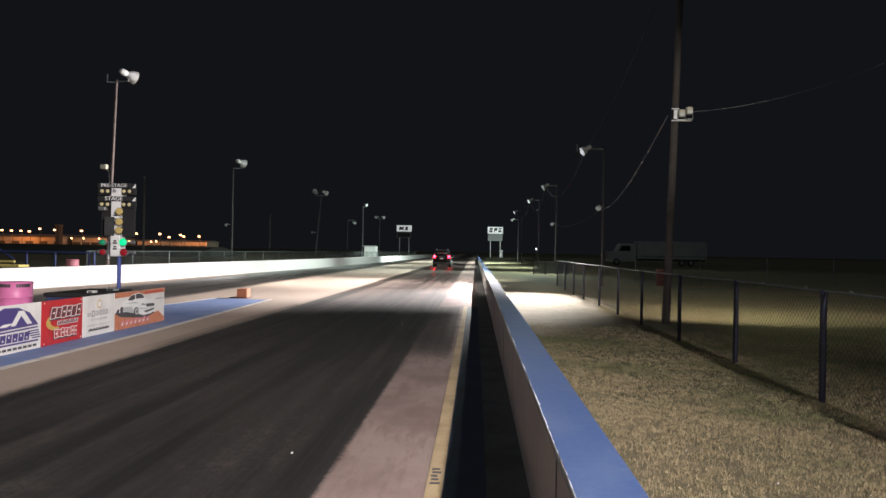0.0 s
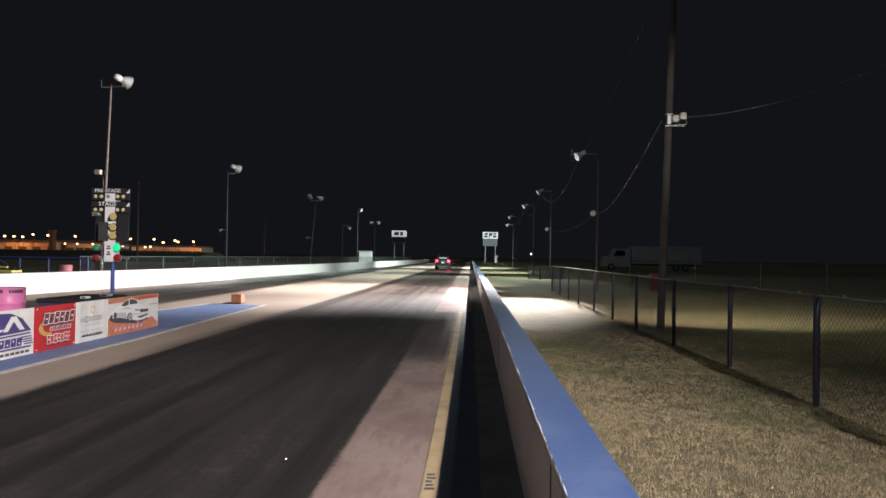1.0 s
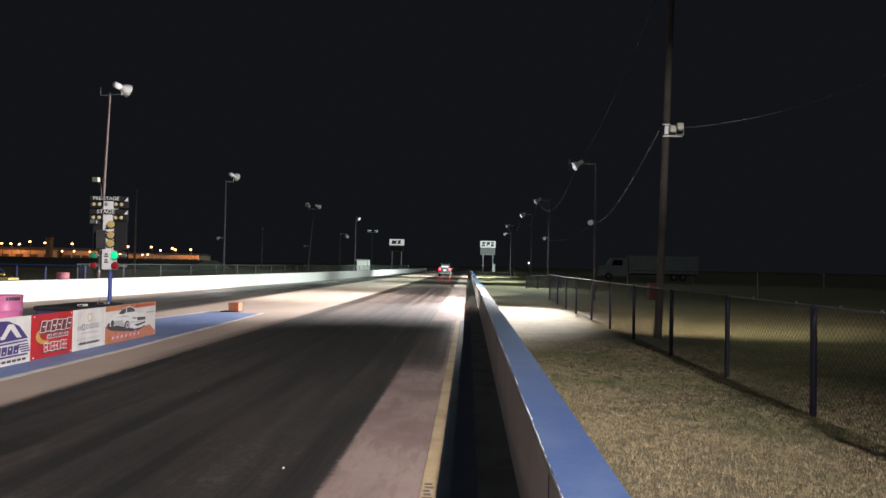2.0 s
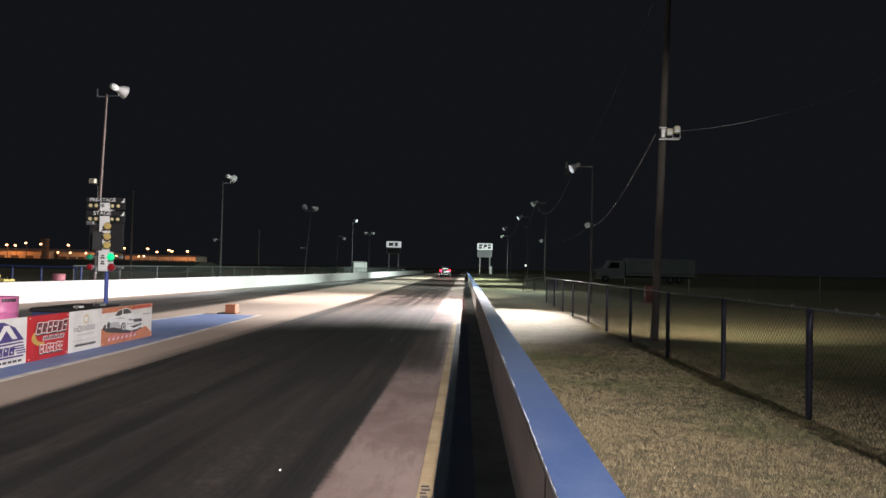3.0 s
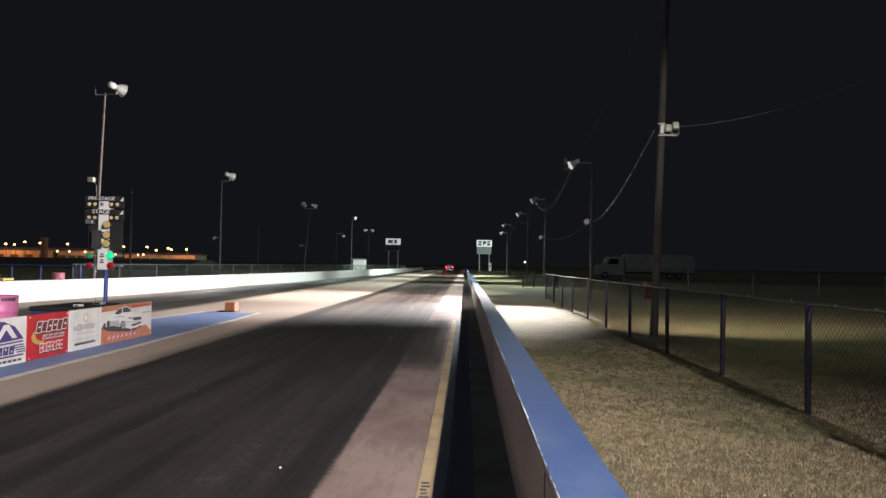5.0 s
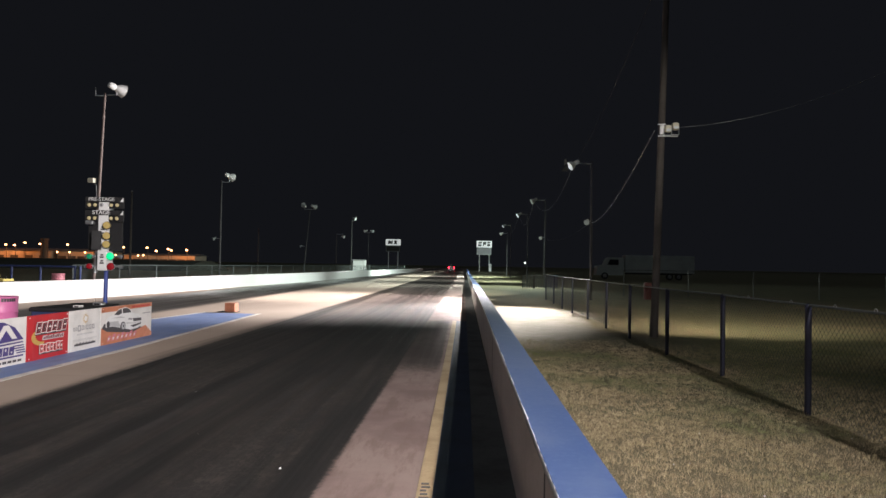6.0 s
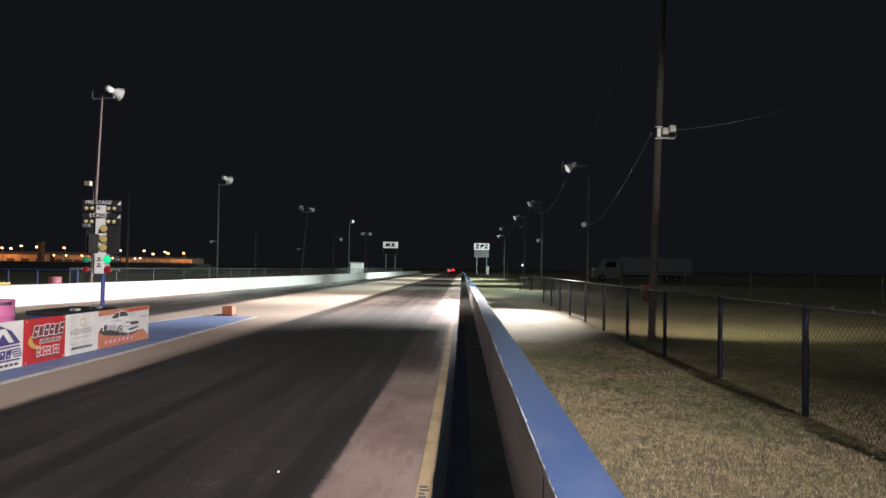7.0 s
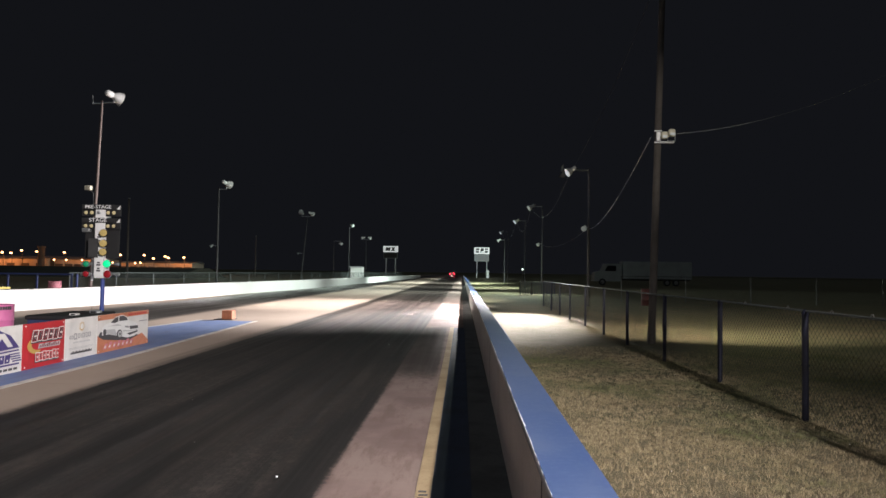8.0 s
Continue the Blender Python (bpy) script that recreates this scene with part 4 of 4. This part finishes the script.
    for k in range(11):
        bar(shape, 0.06 + 0.08 * k, 0.12 + 0.08 * k, 0.06, 0.11, INK)


def frame_block(shape, u, w, v0, v1, m, sh=0.0, lift=0.004, thick=0.22):
    """One letter-sized outlined block: two uprights and two crossbars."""
    e, d = w * thick, (v1 - v0) * 0.16
    for u0, u1, a, b in ((u, u + e, v0, v1), (u + w - e, u + w, v0, v1), (u + e, u + w - e, v0, v0 + d), (u + e, u + w - e, v1 - d, v1)):
        k0, k1 = (a - v0) / (v1 - v0) * sh, (b - v0) / (v1 - v0) * sh
        shape([(u0 + k0, a), (u1 + k0, a), (u1 + k1, b), (u0 + k1, b)], m, lift=lift)


def block_row(shape, u0, u1, v0, v1, n, rim, fill, sh=0.0, edge=0.006):
    """A row of n bold outlined blocks over a drop shadow, plain shapes in place of a printed name."""
    w = (u1 - u0) / n
    bar(shape, u0 - edge * 2, u1 - 0.006, v0 - edge * 4, v1 - edge * 2, INK, sh, 0.0008)
    for k in range(n):
        u, lo, hi = u0 + w * k, v0 + 0.012 * (k % 2), v1 - 0.010 * ((k + 1) % 3)
        frame_block(shape, u, w * 0.92, lo, hi, rim, sh, 0.004, 0.30)
        frame_block(shape, u + w * 0.07, w * 0.78, lo + 0.018, hi - 0.018, fill, sh * 0.9, 0.007, 0.27)
        if k % 3 != 1:
            m = (lo + hi) / 2
            bar(shape, u + w * 0.28 + sh / 2, u + w * 0.70 + sh / 2, m - 0.016, m + 0.016, rim, 0.0, 0.009)


def art_red(shape):
    outer, inner = ring(0.33, 0.50, 0.24, 0.19, 16, 1.7, 4.9), ring(0.36, 0.53, 0.18, 0.14, 12, 4.9, 1.7)
    shape(outer + inner, GOLDINK)
    block_row(shape, 0.17, 0.93, 0.575, 0.855, 6, OFFWHITE, MAROON, 0.045)
    bar(shape, 0.34, 0.86, 0.42, 0.52, PALEGREY, 0.02, 0.001)
    for k in range(11):
        bar(shape, 0.36 + 0.045 * k, 0.385 + 0.045 * k, 0.44, 0.49 + 0.015 * (k % 3), MAROON, 0.015, 0.004)
    block_row(shape, 0.28, 0.85, 0.13, 0.35, 7, OFFWHITE, REDVINYL, 0.0, 0.006)


def art_white(shape):
    for k in range(16):
        a = k * math.pi / 8
        shape([(0.5 + 0.055 * math.cos(a + 0.13), 0.78 + 0.072 * math.sin(a + 0.13)), (0.5 + 0.10 * math.cos(a), 0.78 + 0.13 * math.sin(a)), (0.5 + 0.055 * math.cos(a - 0.13), 0.78 + 0.072 * math.sin(a - 0.13))], GOLDINK)
    shape(ring(0.5, 0.78, 0.05, 0.066, 14), WHITE)
    for k, (u, w, tall) in enumerate(((0.12, 0.05, 0.085), (0.19, 0.055, 0.085), (0.26, 0.10, 0.15), (0.38, 0.075, 0.115), (0.475, 0.02, 0.115), (0.52, 0.08, 0.115), (0.625, 0.065, 0.115), (0.715, 0.085, 0.115))):
        v = 0.50 - (0.02 if k == 2 else 0)
        if w < 0.03:
            bar(shape, u, u + w * 0.7, v, v + tall, GREYINK)
        else:
            frame_block(shape, u, w * 0.86, v, v + tall, GREYINK, 0.0, 0.001, 0.20)
    for k in range(13):
        bar(shape, 0.24 + 0.042 * k, 0.262 + 0.042 * k, 0.385, 0.425, PALEGREY)
    bar(shape, 0.10, 0.90, 0.272, 0.280, PALEGREY)
    bar(shape, 0.12, 0.84, 0.245, 0.252, PALEGREY)
    for k in range(20):
        bar(shape, 0.17 + 0.034 * k, 0.192 + 0.034 * k, 0.125, 0.165 + 0.016 * (k % 3), INK)


def art_car(shape):
    shape([(0.0, 0.86), (1.0, 0.88), (1.0, 1.0), (0.0, 1.0)], ORANGEVINYL)
    shape([(0.0, 0.0), (1.0, 0.0), (1.0, 0.10), (0.86, 0.34), (0.60, 0.22), (0.25, 0.34), (0.0, 0.46)], ORANGEVINYL)
    shape([(0.01, 0.44), (0.10, 0.34), (0.36, 0.26), (0.58, 0.20), (0.78, 0.30), (0.66, 0.38), (0.30, 0.44), (0.05, 0.56)], INK, lift=0.001)
    shape([(0.075, 0.46), (0.08, 0.66), (0.13, 0.74), (0.22, 0.78), (0.31, 0.91), (0.44, 0.945), (0.53, 0.88), (0.57, 0.76), (0.70, 0.70), (0.77, 0.58), (0.775, 0.40), (0.70, 0.30), (0.55, 0.28), (0.40, 0.36), (0.20, 0.46)], WHITE, lift=0.004)
    shape([(0.09, 0.48), (0.10, 0.60), (0.30, 0.58), (0.335, 0.46), (0.335, 0.40), (0.20, 0.47)], PALEGREY, lift=0.006)
    shape([(0.46, 0.50), (0.585, 0.47), (0.76, 0.47), (0.755, 0.46), (0.59, 0.455), (0.45, 0.485)], GREYINK, lift=0.006)
    shape([(0.22, 0.77), (0.30, 0.885), (0.36, 0.91), (0.36, 0.78), (0.30, 0.745)], INK, lift=0.007)
    shape([(0.38, 0.78), (0.38, 0.912), (0.45, 0.92), (0.52, 0.86), (0.545, 0.775)], INK, lift=0.007)
    shape([(0.16, 0.68), (0.34, 0.70), (0.42, 0.66), (0.42, 0.645), (0.30, 0.67)], PALEGREY, lift=0.007)
    shape(ring(0.39, 0.42, 0.050, 0.125), INK, lift=0.007)
    shape(ring(0.395, 0.42, 0.034, 0.090), PALEGREY, lift=0.010)
    shape(ring(0.395, 0.42, 0.012, 0.035), INK, lift=0.012)
    shape(ring(0.115, 0.53, 0.028, 0.090), INK, lift=0.007)
    shape([(0.585, 0.60), (0.76, 0.585), (0.765, 0.50), (0.60, 0.505)], INK, lift=0.007)
    shape([(0.50, 0.63), (0.575, 0.60), (0.57, 0.555), (0.49, 0.58)], GREYINK, lift=0.007)
    shape([(0.53, 0.40), (0.765, 0.445), (0.755, 0.40), (0.60, 0.345)], INK, lift=0.007)
    for k in range(9):
        bar(shape, 0.56 + 0.044 * k, 0.59 + 0.044 * k, 0.90, 0.955, REDVINYL, 0.008, 0.004)
    for k in range(7):
        bar(shape, 0.10 + 0.082 * k, 0.15 + 0.082 * k, 0.08, 0.22 + 0.03 * (k % 2), PALEPINK, 0.03, 0.005)
        bar(shape, 0.115 + 0.082 * k, 0.135 + 0.082 * k, 0.11, 0.17, OFFWHITE, 0.012, 0.008)
    bar(shape, 0.79, 0.965, 0.69, 0.715, GREYINK, 0.0, 0.004)


banner("white sponsor banner with purple arched logo", 8.75, 10.14, OFFWHITE, art_purple)
banner("red sponsor banner with outlined block shapes", 10.16, 11.24, REDVINYL, art_red)
banner("white sponsor banner with gold sunburst", 11.26, 12.24, OFFWHITE, art_white)
banner("orange and white banner showing a white car", 12.27, 14.28, OFFWHITE, art_car)


# ---- drums, boxes and gear ----
def drum(label, x, y, material, z=0.0, marks=True):
    d = thing("oil_drum", label, "drum", "pink drums")
    bm = nb()
    r = 0.29
    lathe(bm, [(0, r), (0.02, r + 0.008), (0.04, r), (0.29, r), (0.305, r + 0.01), (0.32, r), (0.57, r), (0.585, r + 0.01), (0.60, r), (0.84, r), (0.86, r + 0.008), (0.88, r), (0.87, r - 0.02), (0.865, 0.02)], (x, y, z), (0, 0, 1), 32)
    part("body", bm, material, d, smooth=True)
    if marks:
        for k in range(14):
            a = math.radians(-118 + 8.6 * k)
            if k in (6, 7):
                continue
            bm = nb()
            box(bm, 0.0, -0.019, 0.0, 0.004, 0.019, 0.062)
            bmesh.ops.transform(bm, matrix=pose(x + 0.293 * math.cos(a), y + 0.293 * math.sin(a), z + 0.785, 0, 0, math.degrees(a)), verts=bm.verts[:])
            part("letter_bar", bm, INK, d)
    return d


drum("pink painted steel drum with dark lettering bars", -8.72, 12.5, PINK)
drum("faded pink steel drum behind the white wall", -20.1, 33.0, PALEPINK, 0.0, False)
d = thing("oil_drum", "dull red steel drum behind the fence", "drum")
bm = nb()
lathe(bm, [(0, 0.29), (0.29, 0.29), (0.305, 0.30), (0.32, 0.29), (0.57, 0.29), (0.585, 0.30), (0.60, 0.29), (0.88, 0.29), (0.865, 0.27)], (9.75, 36.0, 0), (0, 0, 1), 24)
part("body", bm, REDPAINT, d, smooth=True)

b = thing("foam_block", "orange timing block at the island's end", "block")
bm = nb()
box(bm, -7.50, 21.1, 0.014, -7.18, 21.45, 0.30, 0.012)
part("block", bm, ORANGEBOX, b)
bm = nb()
box(bm, -7.72, 21.0, 0.0145, -7.14, 21.5, 0.03, 0.003)
part("base_plate", bm, BLACK, b)

g = thing("equipment_case", "dark blue covered equipment case behind the banners", "case")
bm = nb()
box(bm, -8.30, 12.75, 0.015, -7.40, 14.3, 0.61, 0.04)
part("case", bm, DARKBLUE, g)
bm = nb()
box(bm, -8.33, 12.72, 0.58, -7.37, 14.33, 0.665, 0.03)
part("lid", bm, BLACK, g, "black lid")
for x, y, s, m, lab in ((-7.50, 12.98, 0.07, OFFWHITE, "small white control box"), (-7.48, 13.7, 0.09, GALV, "small grey metal control box")):
    c = thing("control_box", lab + " on the equipment case", "box")
    bm = nb()
    box(bm, x - s, y - s, 0.665, x + s, y + s, 0.665 + s * 0.6, 0.012)
    part("case", bm, m, c)
    bm = nb()
    box(bm, x - s * 0.6, y - s - 0.006, 0.675, x + s * 0.6, y - s, 0.665 + s * 0.45, 0.002)
    part("cover", bm, BLACK, c)
c = thing("antenna", "thin upright whip antenna behind the banner", "antenna")
bm = nb()
rod(bm, (-7.0, 12.75, 0.014), (-7.04, 12.75, 0.86), 0.006, 0.003, 6)
part("whip", bm, INK, c)
bm = nb()
lathe(bm, [(0, 0.05), (0.03, 0.05), (0.05, 0.015)], (-7.0, 12.75, 0.012), (0, 0, 1), 12)
part("base", bm, BLACK, c)

# litter on the strip
bm = nb()
prism(bm, [(-1.402, 5.21, 0.007), (-1.388, 5.215, 0.007), (-1.391, 5.232, 0.011), (-1.405, 5.228, 0.010)], (0, 0, 0.006))
tagged(part("paper_scrap", bm, WHITE), "tiny white paper scrap on the rubbered lane", "litter")

# blue pipe fence and yellow cart behind the left wall
bf = thing("pipe_fence", "blue painted pipe fence behind the white wall", "fence")
for x in (-24.2, -22.4, -20.7, -19.35, -17.75, -17.5):
    bm = nb()
    rod(bm, (x, 30.4, -0.05), (x, 30.4, 1.27), 0.05, 0.05, 12)
    part("post", bm, DIMBLUE, bf, smooth=True)
bm = nb()
rod(bm, (-27, 30.4, 1.25), (-17.7, 30.4, 1.25), 0.045, 0.045, 10)
part("top_rail", bm, DIMBLUE, bf)
bm = nb()
rod(bm, (-23.0, 30.4, 1.9), (-21.3, 30.4, 0.9), 0.045, 0.045, 10)
part("brace", bm, DIMBLUE, bf)
chain("wire_mesh", (-27, 30.42, 0), (-17.7, 30.42, 0), 0.03, 1.2, WIRE, bf, 0.12, 0.003)
c = thing("yellow_cart", "small yellow metal cart behind the wall", "cart")
bm = nb()
box(bm, -20.9, 28.2, 0.60, -19.55, 28.9, 0.70, 0.02)
box(bm, -20.9, 28.2, 0.80, -19.75, 28.3, 0.88, 0.02)
part("bed", bm, YELLOWPAINT, c)
for x in (-20.8, -19.85):
    for y in (28.3, 28.8):
        bm = nb()
        rod(bm, (x, y, 0), (x, y, 0.8), 0.03)
        part("leg", bm, BLACK, c)

# ---- sodium-lit yard far to the left ----
def far_building(label, x0, x1, y0, y1, z, ridge, openings):
    b = thing("far_building", label, "building", "yard buildings")
    bm = nb()
    box(bm, x0, y0, 0, x1, y1, z)
    part("wall", bm, TAN, b)
    bm = nb()
    prism(bm, [(x0 - 0.3, y0 - 0.4, z), (x0 - 0.3, y1 + 0.4, z), (x0 - 0.3, (y0 + y1) / 2, z + ridge)], (x1 - x0 + 0.6, 0, 0))
    part("roof", bm, GALV, b)
    for k in range(openings):
        x = x0 + (x1 - x0) * (k + 0.5) / openings
        bm = nb()
        box(bm, x - 0.9, y0 - 0.06, 0.2, x + 0.9, y0 - 0.003, z * 0.68, 0.02)
        w = part("door" if k % 2 else "window", bm, WOOD, b, "dark opening")
    return b


far_building("long tan block building under orange sodium light", -118, -94.5, 152, 164, 3.4, 0.6, 7)
far_building("wide tan block building under orange sodium light", -92.8, -84, 152, 164, 3.3, 0.7, 4)
far_building("low tan block building under orange sodium light", -78, -61.5, 153, 160, 2.8, 0.35, 8)
bm = nb()
lathe(bm, [(0, 0.75), (5.6, 0.70), (5.7, 0.85), (6.1, 0.85), (6.15, 0.2)], (-94.0, 149, 0), (0, 0, 1), 16)
tagged(part("chimney", bm, WOOD), "dark brick chimney stack in the yard", "chimney")
# bank added to hide the building feet, coloured dark like unlit ground
bm = nb()
prism(bm, [(-190, 104, 0), (-190, 112, 1.62), (-190, 117, 1.66), (-190, 126, 0)], (146, 0, 0))
tagged(part("dark_bank", bm, DARKBANK), "low dark bank added before the yard", "bank", kind="structure")
YARD = ((-108.1, 4.7), (-105.8, 4.6), (-103.6, 4.6), (-101.6, 4.5), (-99.2, 5.1), (-95.7, 4.9), (-95.0, 3.6), (-89.4, 4.8), (-88.9, 3.1), (-91.7, 3.1), (-76.6, 4.4), (-71.2, 4.4), (-69.1, 3.7), (-66.4, 4.2), (-65.7, 3.9), (-62.2, 4.0), (-85.3, 3.1), (-72.0, 2.7), (-73.2, 2.6), (-78.3, 2.6))
for k, (x, z) in enumerate(YARD):
    y = 150.0
    s = thing("yard_lamp", "lit orange sodium lamp on a post", "street lamp", "sodium yard lamps")
    bm = nb()
    rod(bm, (x, y + 0.4, 0), (x, y + 0.4, z), 0.07, 0.05, 8)
    rod(bm, (x, y + 0.4, z), (x, y, z + 0.1), 0.04, 0.04, 8)
    part("post", bm, WOOD, s)
    bm = nb()
    r = 0.26 if z > 3.6 else 0.18
    lathe(bm, [(0, 0.06), (0.08, r), (0.25, r), (0.36, 0.10)], (x, y, z - 0.18), (0, 0, 1), 12)
    part("lamp", bm, SODIUM, s, "glowing orange lamp")

# ---- parked lorry far to the right ----
def lorry():
    t = thing("box_truck", "parked pale box truck in the dark field", "truck")
    y = 100.0
    bm = nb()
    box(bm, 23.6, y, 1.0, 33.6, y + 2.5, 3.55, 0.05)
    part("cargo_box", bm, GREYBOX, t)
    bm = nb()
    prism(bm, [(19.4, y + 0.1, 0.6), (23.4, y + 0.1, 0.6), (23.4, y + 0.1, 3.2), (21.2, y + 0.1, 3.2), (20.6, y + 0.1, 2.1), (19.5, y + 0.1, 1.9)], (0, 2.3, 0))
    cab = part("cab", bm, GREYBOX, t)
    bm = nb()
    prism(bm, [(20.95, y + 0.08, 2.1), (22.6, y + 0.08, 2.1), (22.6, y + 0.08, 2.9), (21.35, y + 0.08, 2.9)], (0, -0.02, 0))
    part("side_window", bm, CARGLASS, cab)
    for x in (20.6, 30.0, 31.3):
        bm = nb()
        rod(bm, (x, y - 0.02, 0.5), (x, y + 0.35, 0.5), 0.5, 0.5, 20)
        w = part("wheel", bm, RUBBER, t)
        bm = nb()
        rod(bm, (x, y - 0.06, 0.5), (x, y - 0.02, 0.5), 0.25, 0.28, 16)
        part("rim", bm, RIM, w)
    bm = nb()
    box(bm, 23.2, y + 0.4, 0.75, 33.4, y + 2.1, 0.98)
    part("chassis", bm, BLACK, t)


lorry()

# slatted panels by the verge
for k in range(3):
    s = thing("slatted_panel", "weathered slatted gate panel beyond the lawn", "gate", "gate panels")
    x0, y0 = 4.3 + 0.95 * k, 50 + 0.6 * k
    for j in range(7):
        bm = nb()
        box(bm, x0 + 0.12 * j, y0, 0.05, x0 + 0.12 * j + 0.085, y0 + 0.02, 1.0 + 0.03 * (j % 2), 0.004)
        part("slat", bm, DULLGALV if k < 2 else DARKBLUE, s)
    bm = nb()
    box(bm, x0 - 0.03, y0 + 0.021, 0.75, x0 + 0.88, y0 + 0.05, 0.83, 0.004)
    box(bm, x0 - 0.03, y0 + 0.021, 0.0, x0 + 0.03, y0 + 0.05, 0.95, 0.004)
    box(bm, x0 + 0.80, y0 + 0.021, 0.0, x0 + 0.86, y0 + 0.05, 0.95, 0.004)
    part("frame", bm, WOOD, s)


# ---- the moving car ----
def suv():
    c = thing("suv", "dark compact SUV with lit red tail lights driving off", "car")
    L, Wd = 4.55, 0.92
    # cross-sections along the car: y, half width, sill, belt, roof, roof half width
    bm = nb()
    secs = [(0.0, 0.80, 0.42, 0.98, 1.02, 0.74), (0.06, 0.89, 0.34, 1.04, 1.12, 0.80), (0.22, 0.92, 0.30, 1.08, 1.60, 0.64), (0.9, 0.92, 0.26, 1.08, 1.70, 0.64), (2.1, 0.92, 0.26, 1.06, 1.72, 0.64), (2.8, 0.92, 0.26, 1.04, 1.62, 0.62), (3.5, 0.91, 0.26, 1.00, 1.10, 0.72), (4.3, 0.86, 0.32, 0.88, 0.94, 0.70), (4.55, 0.72, 0.40, 0.72, 0.76, 0.60)]
    rings = []
    for y, w, s, b, r, rw in secs:
        w, rw, r = w * 0.95, rw * 0.95, r * 1.03
        half = [(w * 0.9, s), (w, s + 0.12), (w, b - 0.08), (w * 0.97, b), (rw, r - 0.05), (rw * 0.85, r)]
        rings.append([bm.verts.new((x, y, z)) for x, z in half] + [bm.verts.new((-x, y, z)) for x, z in reversed(half)])
    for a, b in zip(rings, rings[1:]):
        n = len(a)
        for k in range(n):
            bm.faces.new((a[k], a[(k + 1) % n], b[(k + 1) % n], b[k]))
    bm.faces.new(rings[0])
    bm.faces.new(list(reversed(rings[-1])))
    body = part("body", bm, CAR, c, "dark glossy bodywork", True)
    bm = nb()
    prism(bm, [(-0.66, 0.085, 1.12), (0.66, 0.085, 1.12), (0.57, 0.20, 1.52), (-0.57, 0.20, 1.52)], (0, -0.02, 0.004))
    rw_ = part("rear_window", bm, CARGLASS, body, "dark rear window")
    for u in (-0.42, -0.22, -0.02, 0.18, 0.36):
        bm = nb()
        prism(bm, [(u, 0.130, 1.36), (u + 0.14, 0.130, 1.36), (u + 0.14, 0.158, 1.46), (u, 0.158, 1.46)], (0, -0.012, 0.003))
        part("window_mark", bm, WHITE, rw_, "white bar on the glass")
    for s in (-1, 1):
        bm = nb()
        prism(bm, [(s * 0.905, 0.5, 1.10), (s * 0.905, 2.7, 1.10), (s * 0.70, 2.4, 1.56), (s * 0.70, 0.7, 1.58)], (s * 0.012, 0, 0))
        part("side_window", bm, CARGLASS, body)
        bm = nb()
        box(bm, s * 0.72 - 0.12, -0.03, 0.93, s * 0.72 + 0.12, 0.14, 1.16, 0.05)
        part("tail_light", bm, REDLIT, body, "lit red tail light")
        bm = nb()
        box(bm, s * 1.0 - 0.1, 2.75, 1.05, s * 1.0 + 0.1, 2.9, 1.2, 0.03)
        part("mirror", bm, CAR, body)
    bm = nb()
    box(bm, -0.16, -0.02, 0.80, 0.16, 0.01, 0.92, 0.005)
    part("licence_plate", bm, PLATELIT, body, "lit plain plate")
    bm = nb()
    box(bm, -0.18, 0.13, 1.60, 0.18, 0.17, 1.63, 0.005)
    part("brake_light", bm, light_mat("dim_red_lens", (0.9, 0.05, 0.06), 0.6), body, "high red brake light")
    bm = nb()
    box(bm, -0.62, 0.05, 1.58, 0.62, 0.40, 1.63, 0.02)
    part("spoiler", bm, CAR, body)
    bm = nb()
    box(bm, -0.86, -0.07, 0.38, 0.86, 0.14, 0.66, 0.05)
    part("bumper", bm, BLACK, body, "black rear bumper")
    bm = nb()
    box(bm, -0.70, -0.085, 0.36, 0.70, -0.04, 0.45, 0.015)
    part("skid_plate", bm, RIM, body, "silver skid plate")
    bm = nb()
    box(bm, -0.30, -0.02, 1.0, 0.30, 0.03, 1.05, 0.01)
    part("trim_bar", bm, RIM, body, "chrome trim bar")
    wheels = []
    for s in (-1, 1):
        bm = nb()
        line(bm, [(s * 0.56, 0.5, 1.71), (s * 0.56, 0.6, 1.80), (s * 0.56, 2.2, 1.82), (s * 0.56, 2.4, 1.74)], 0.025, 8)
        part("roof_rail", bm, RIM, body, "silver roof rail")
        for y in (0.85, 3.6):
            hub = new("wheel")
            hub.parent = c
            bm = nb()
            lathe(bm, [(-0.11, 0.22), (-0.11, 0.32), (-0.08, 0.345), (0.08, 0.345), (0.11, 0.32), (0.11, 0.22)], (0, 0, 0), (1, 0, 0), 28)
            part("tyre", bm, RUBBER, hub, smooth=True)
            bm = nb()
            for k in range(5):
                a = k * 1.2566
                rod(bm, (s * 0.112, 0, 0), (s * 0.112, 0.2 * math.cos(a), 0.2 * math.sin(a)), 0.03, 0.04, 6)
            rod(bm, (s * 0.10, 0, 0), (s * 0.125, 0, 0), 0.06, 0.05, 12)
            part("rim", bm, RIM, hub)
            wheels.append((hub, s * 0.80, y))
    return c, wheels


car, wheels = suv()


def travelled(t):
    return 13.0 * t + 0.95 * t * t


def motions():
    rows = []
    for k in range(17):
        t = k * 0.5
        rows.append((t, pose(-3.35 + 0.05 * math.sin(t), 68.0 + travelled(t), 0.012)))
    walk(car, rows)
    # the five-spoked wheels roll; whole fifths of a turn look alike and are left out
    for hub, x, y in wheels:
        ang, last, rolls = 0.0, 0.0, []
        for k in range(241):
            t = k / 30
            d = travelled(t)
            ang += math.degrees((d - last) / 0.345) % 72.0
            last = d
            rolls.append((t, pose(x, y, 0.345, -ang, 0, 0)))
        walk(hub, rolls)


motions()
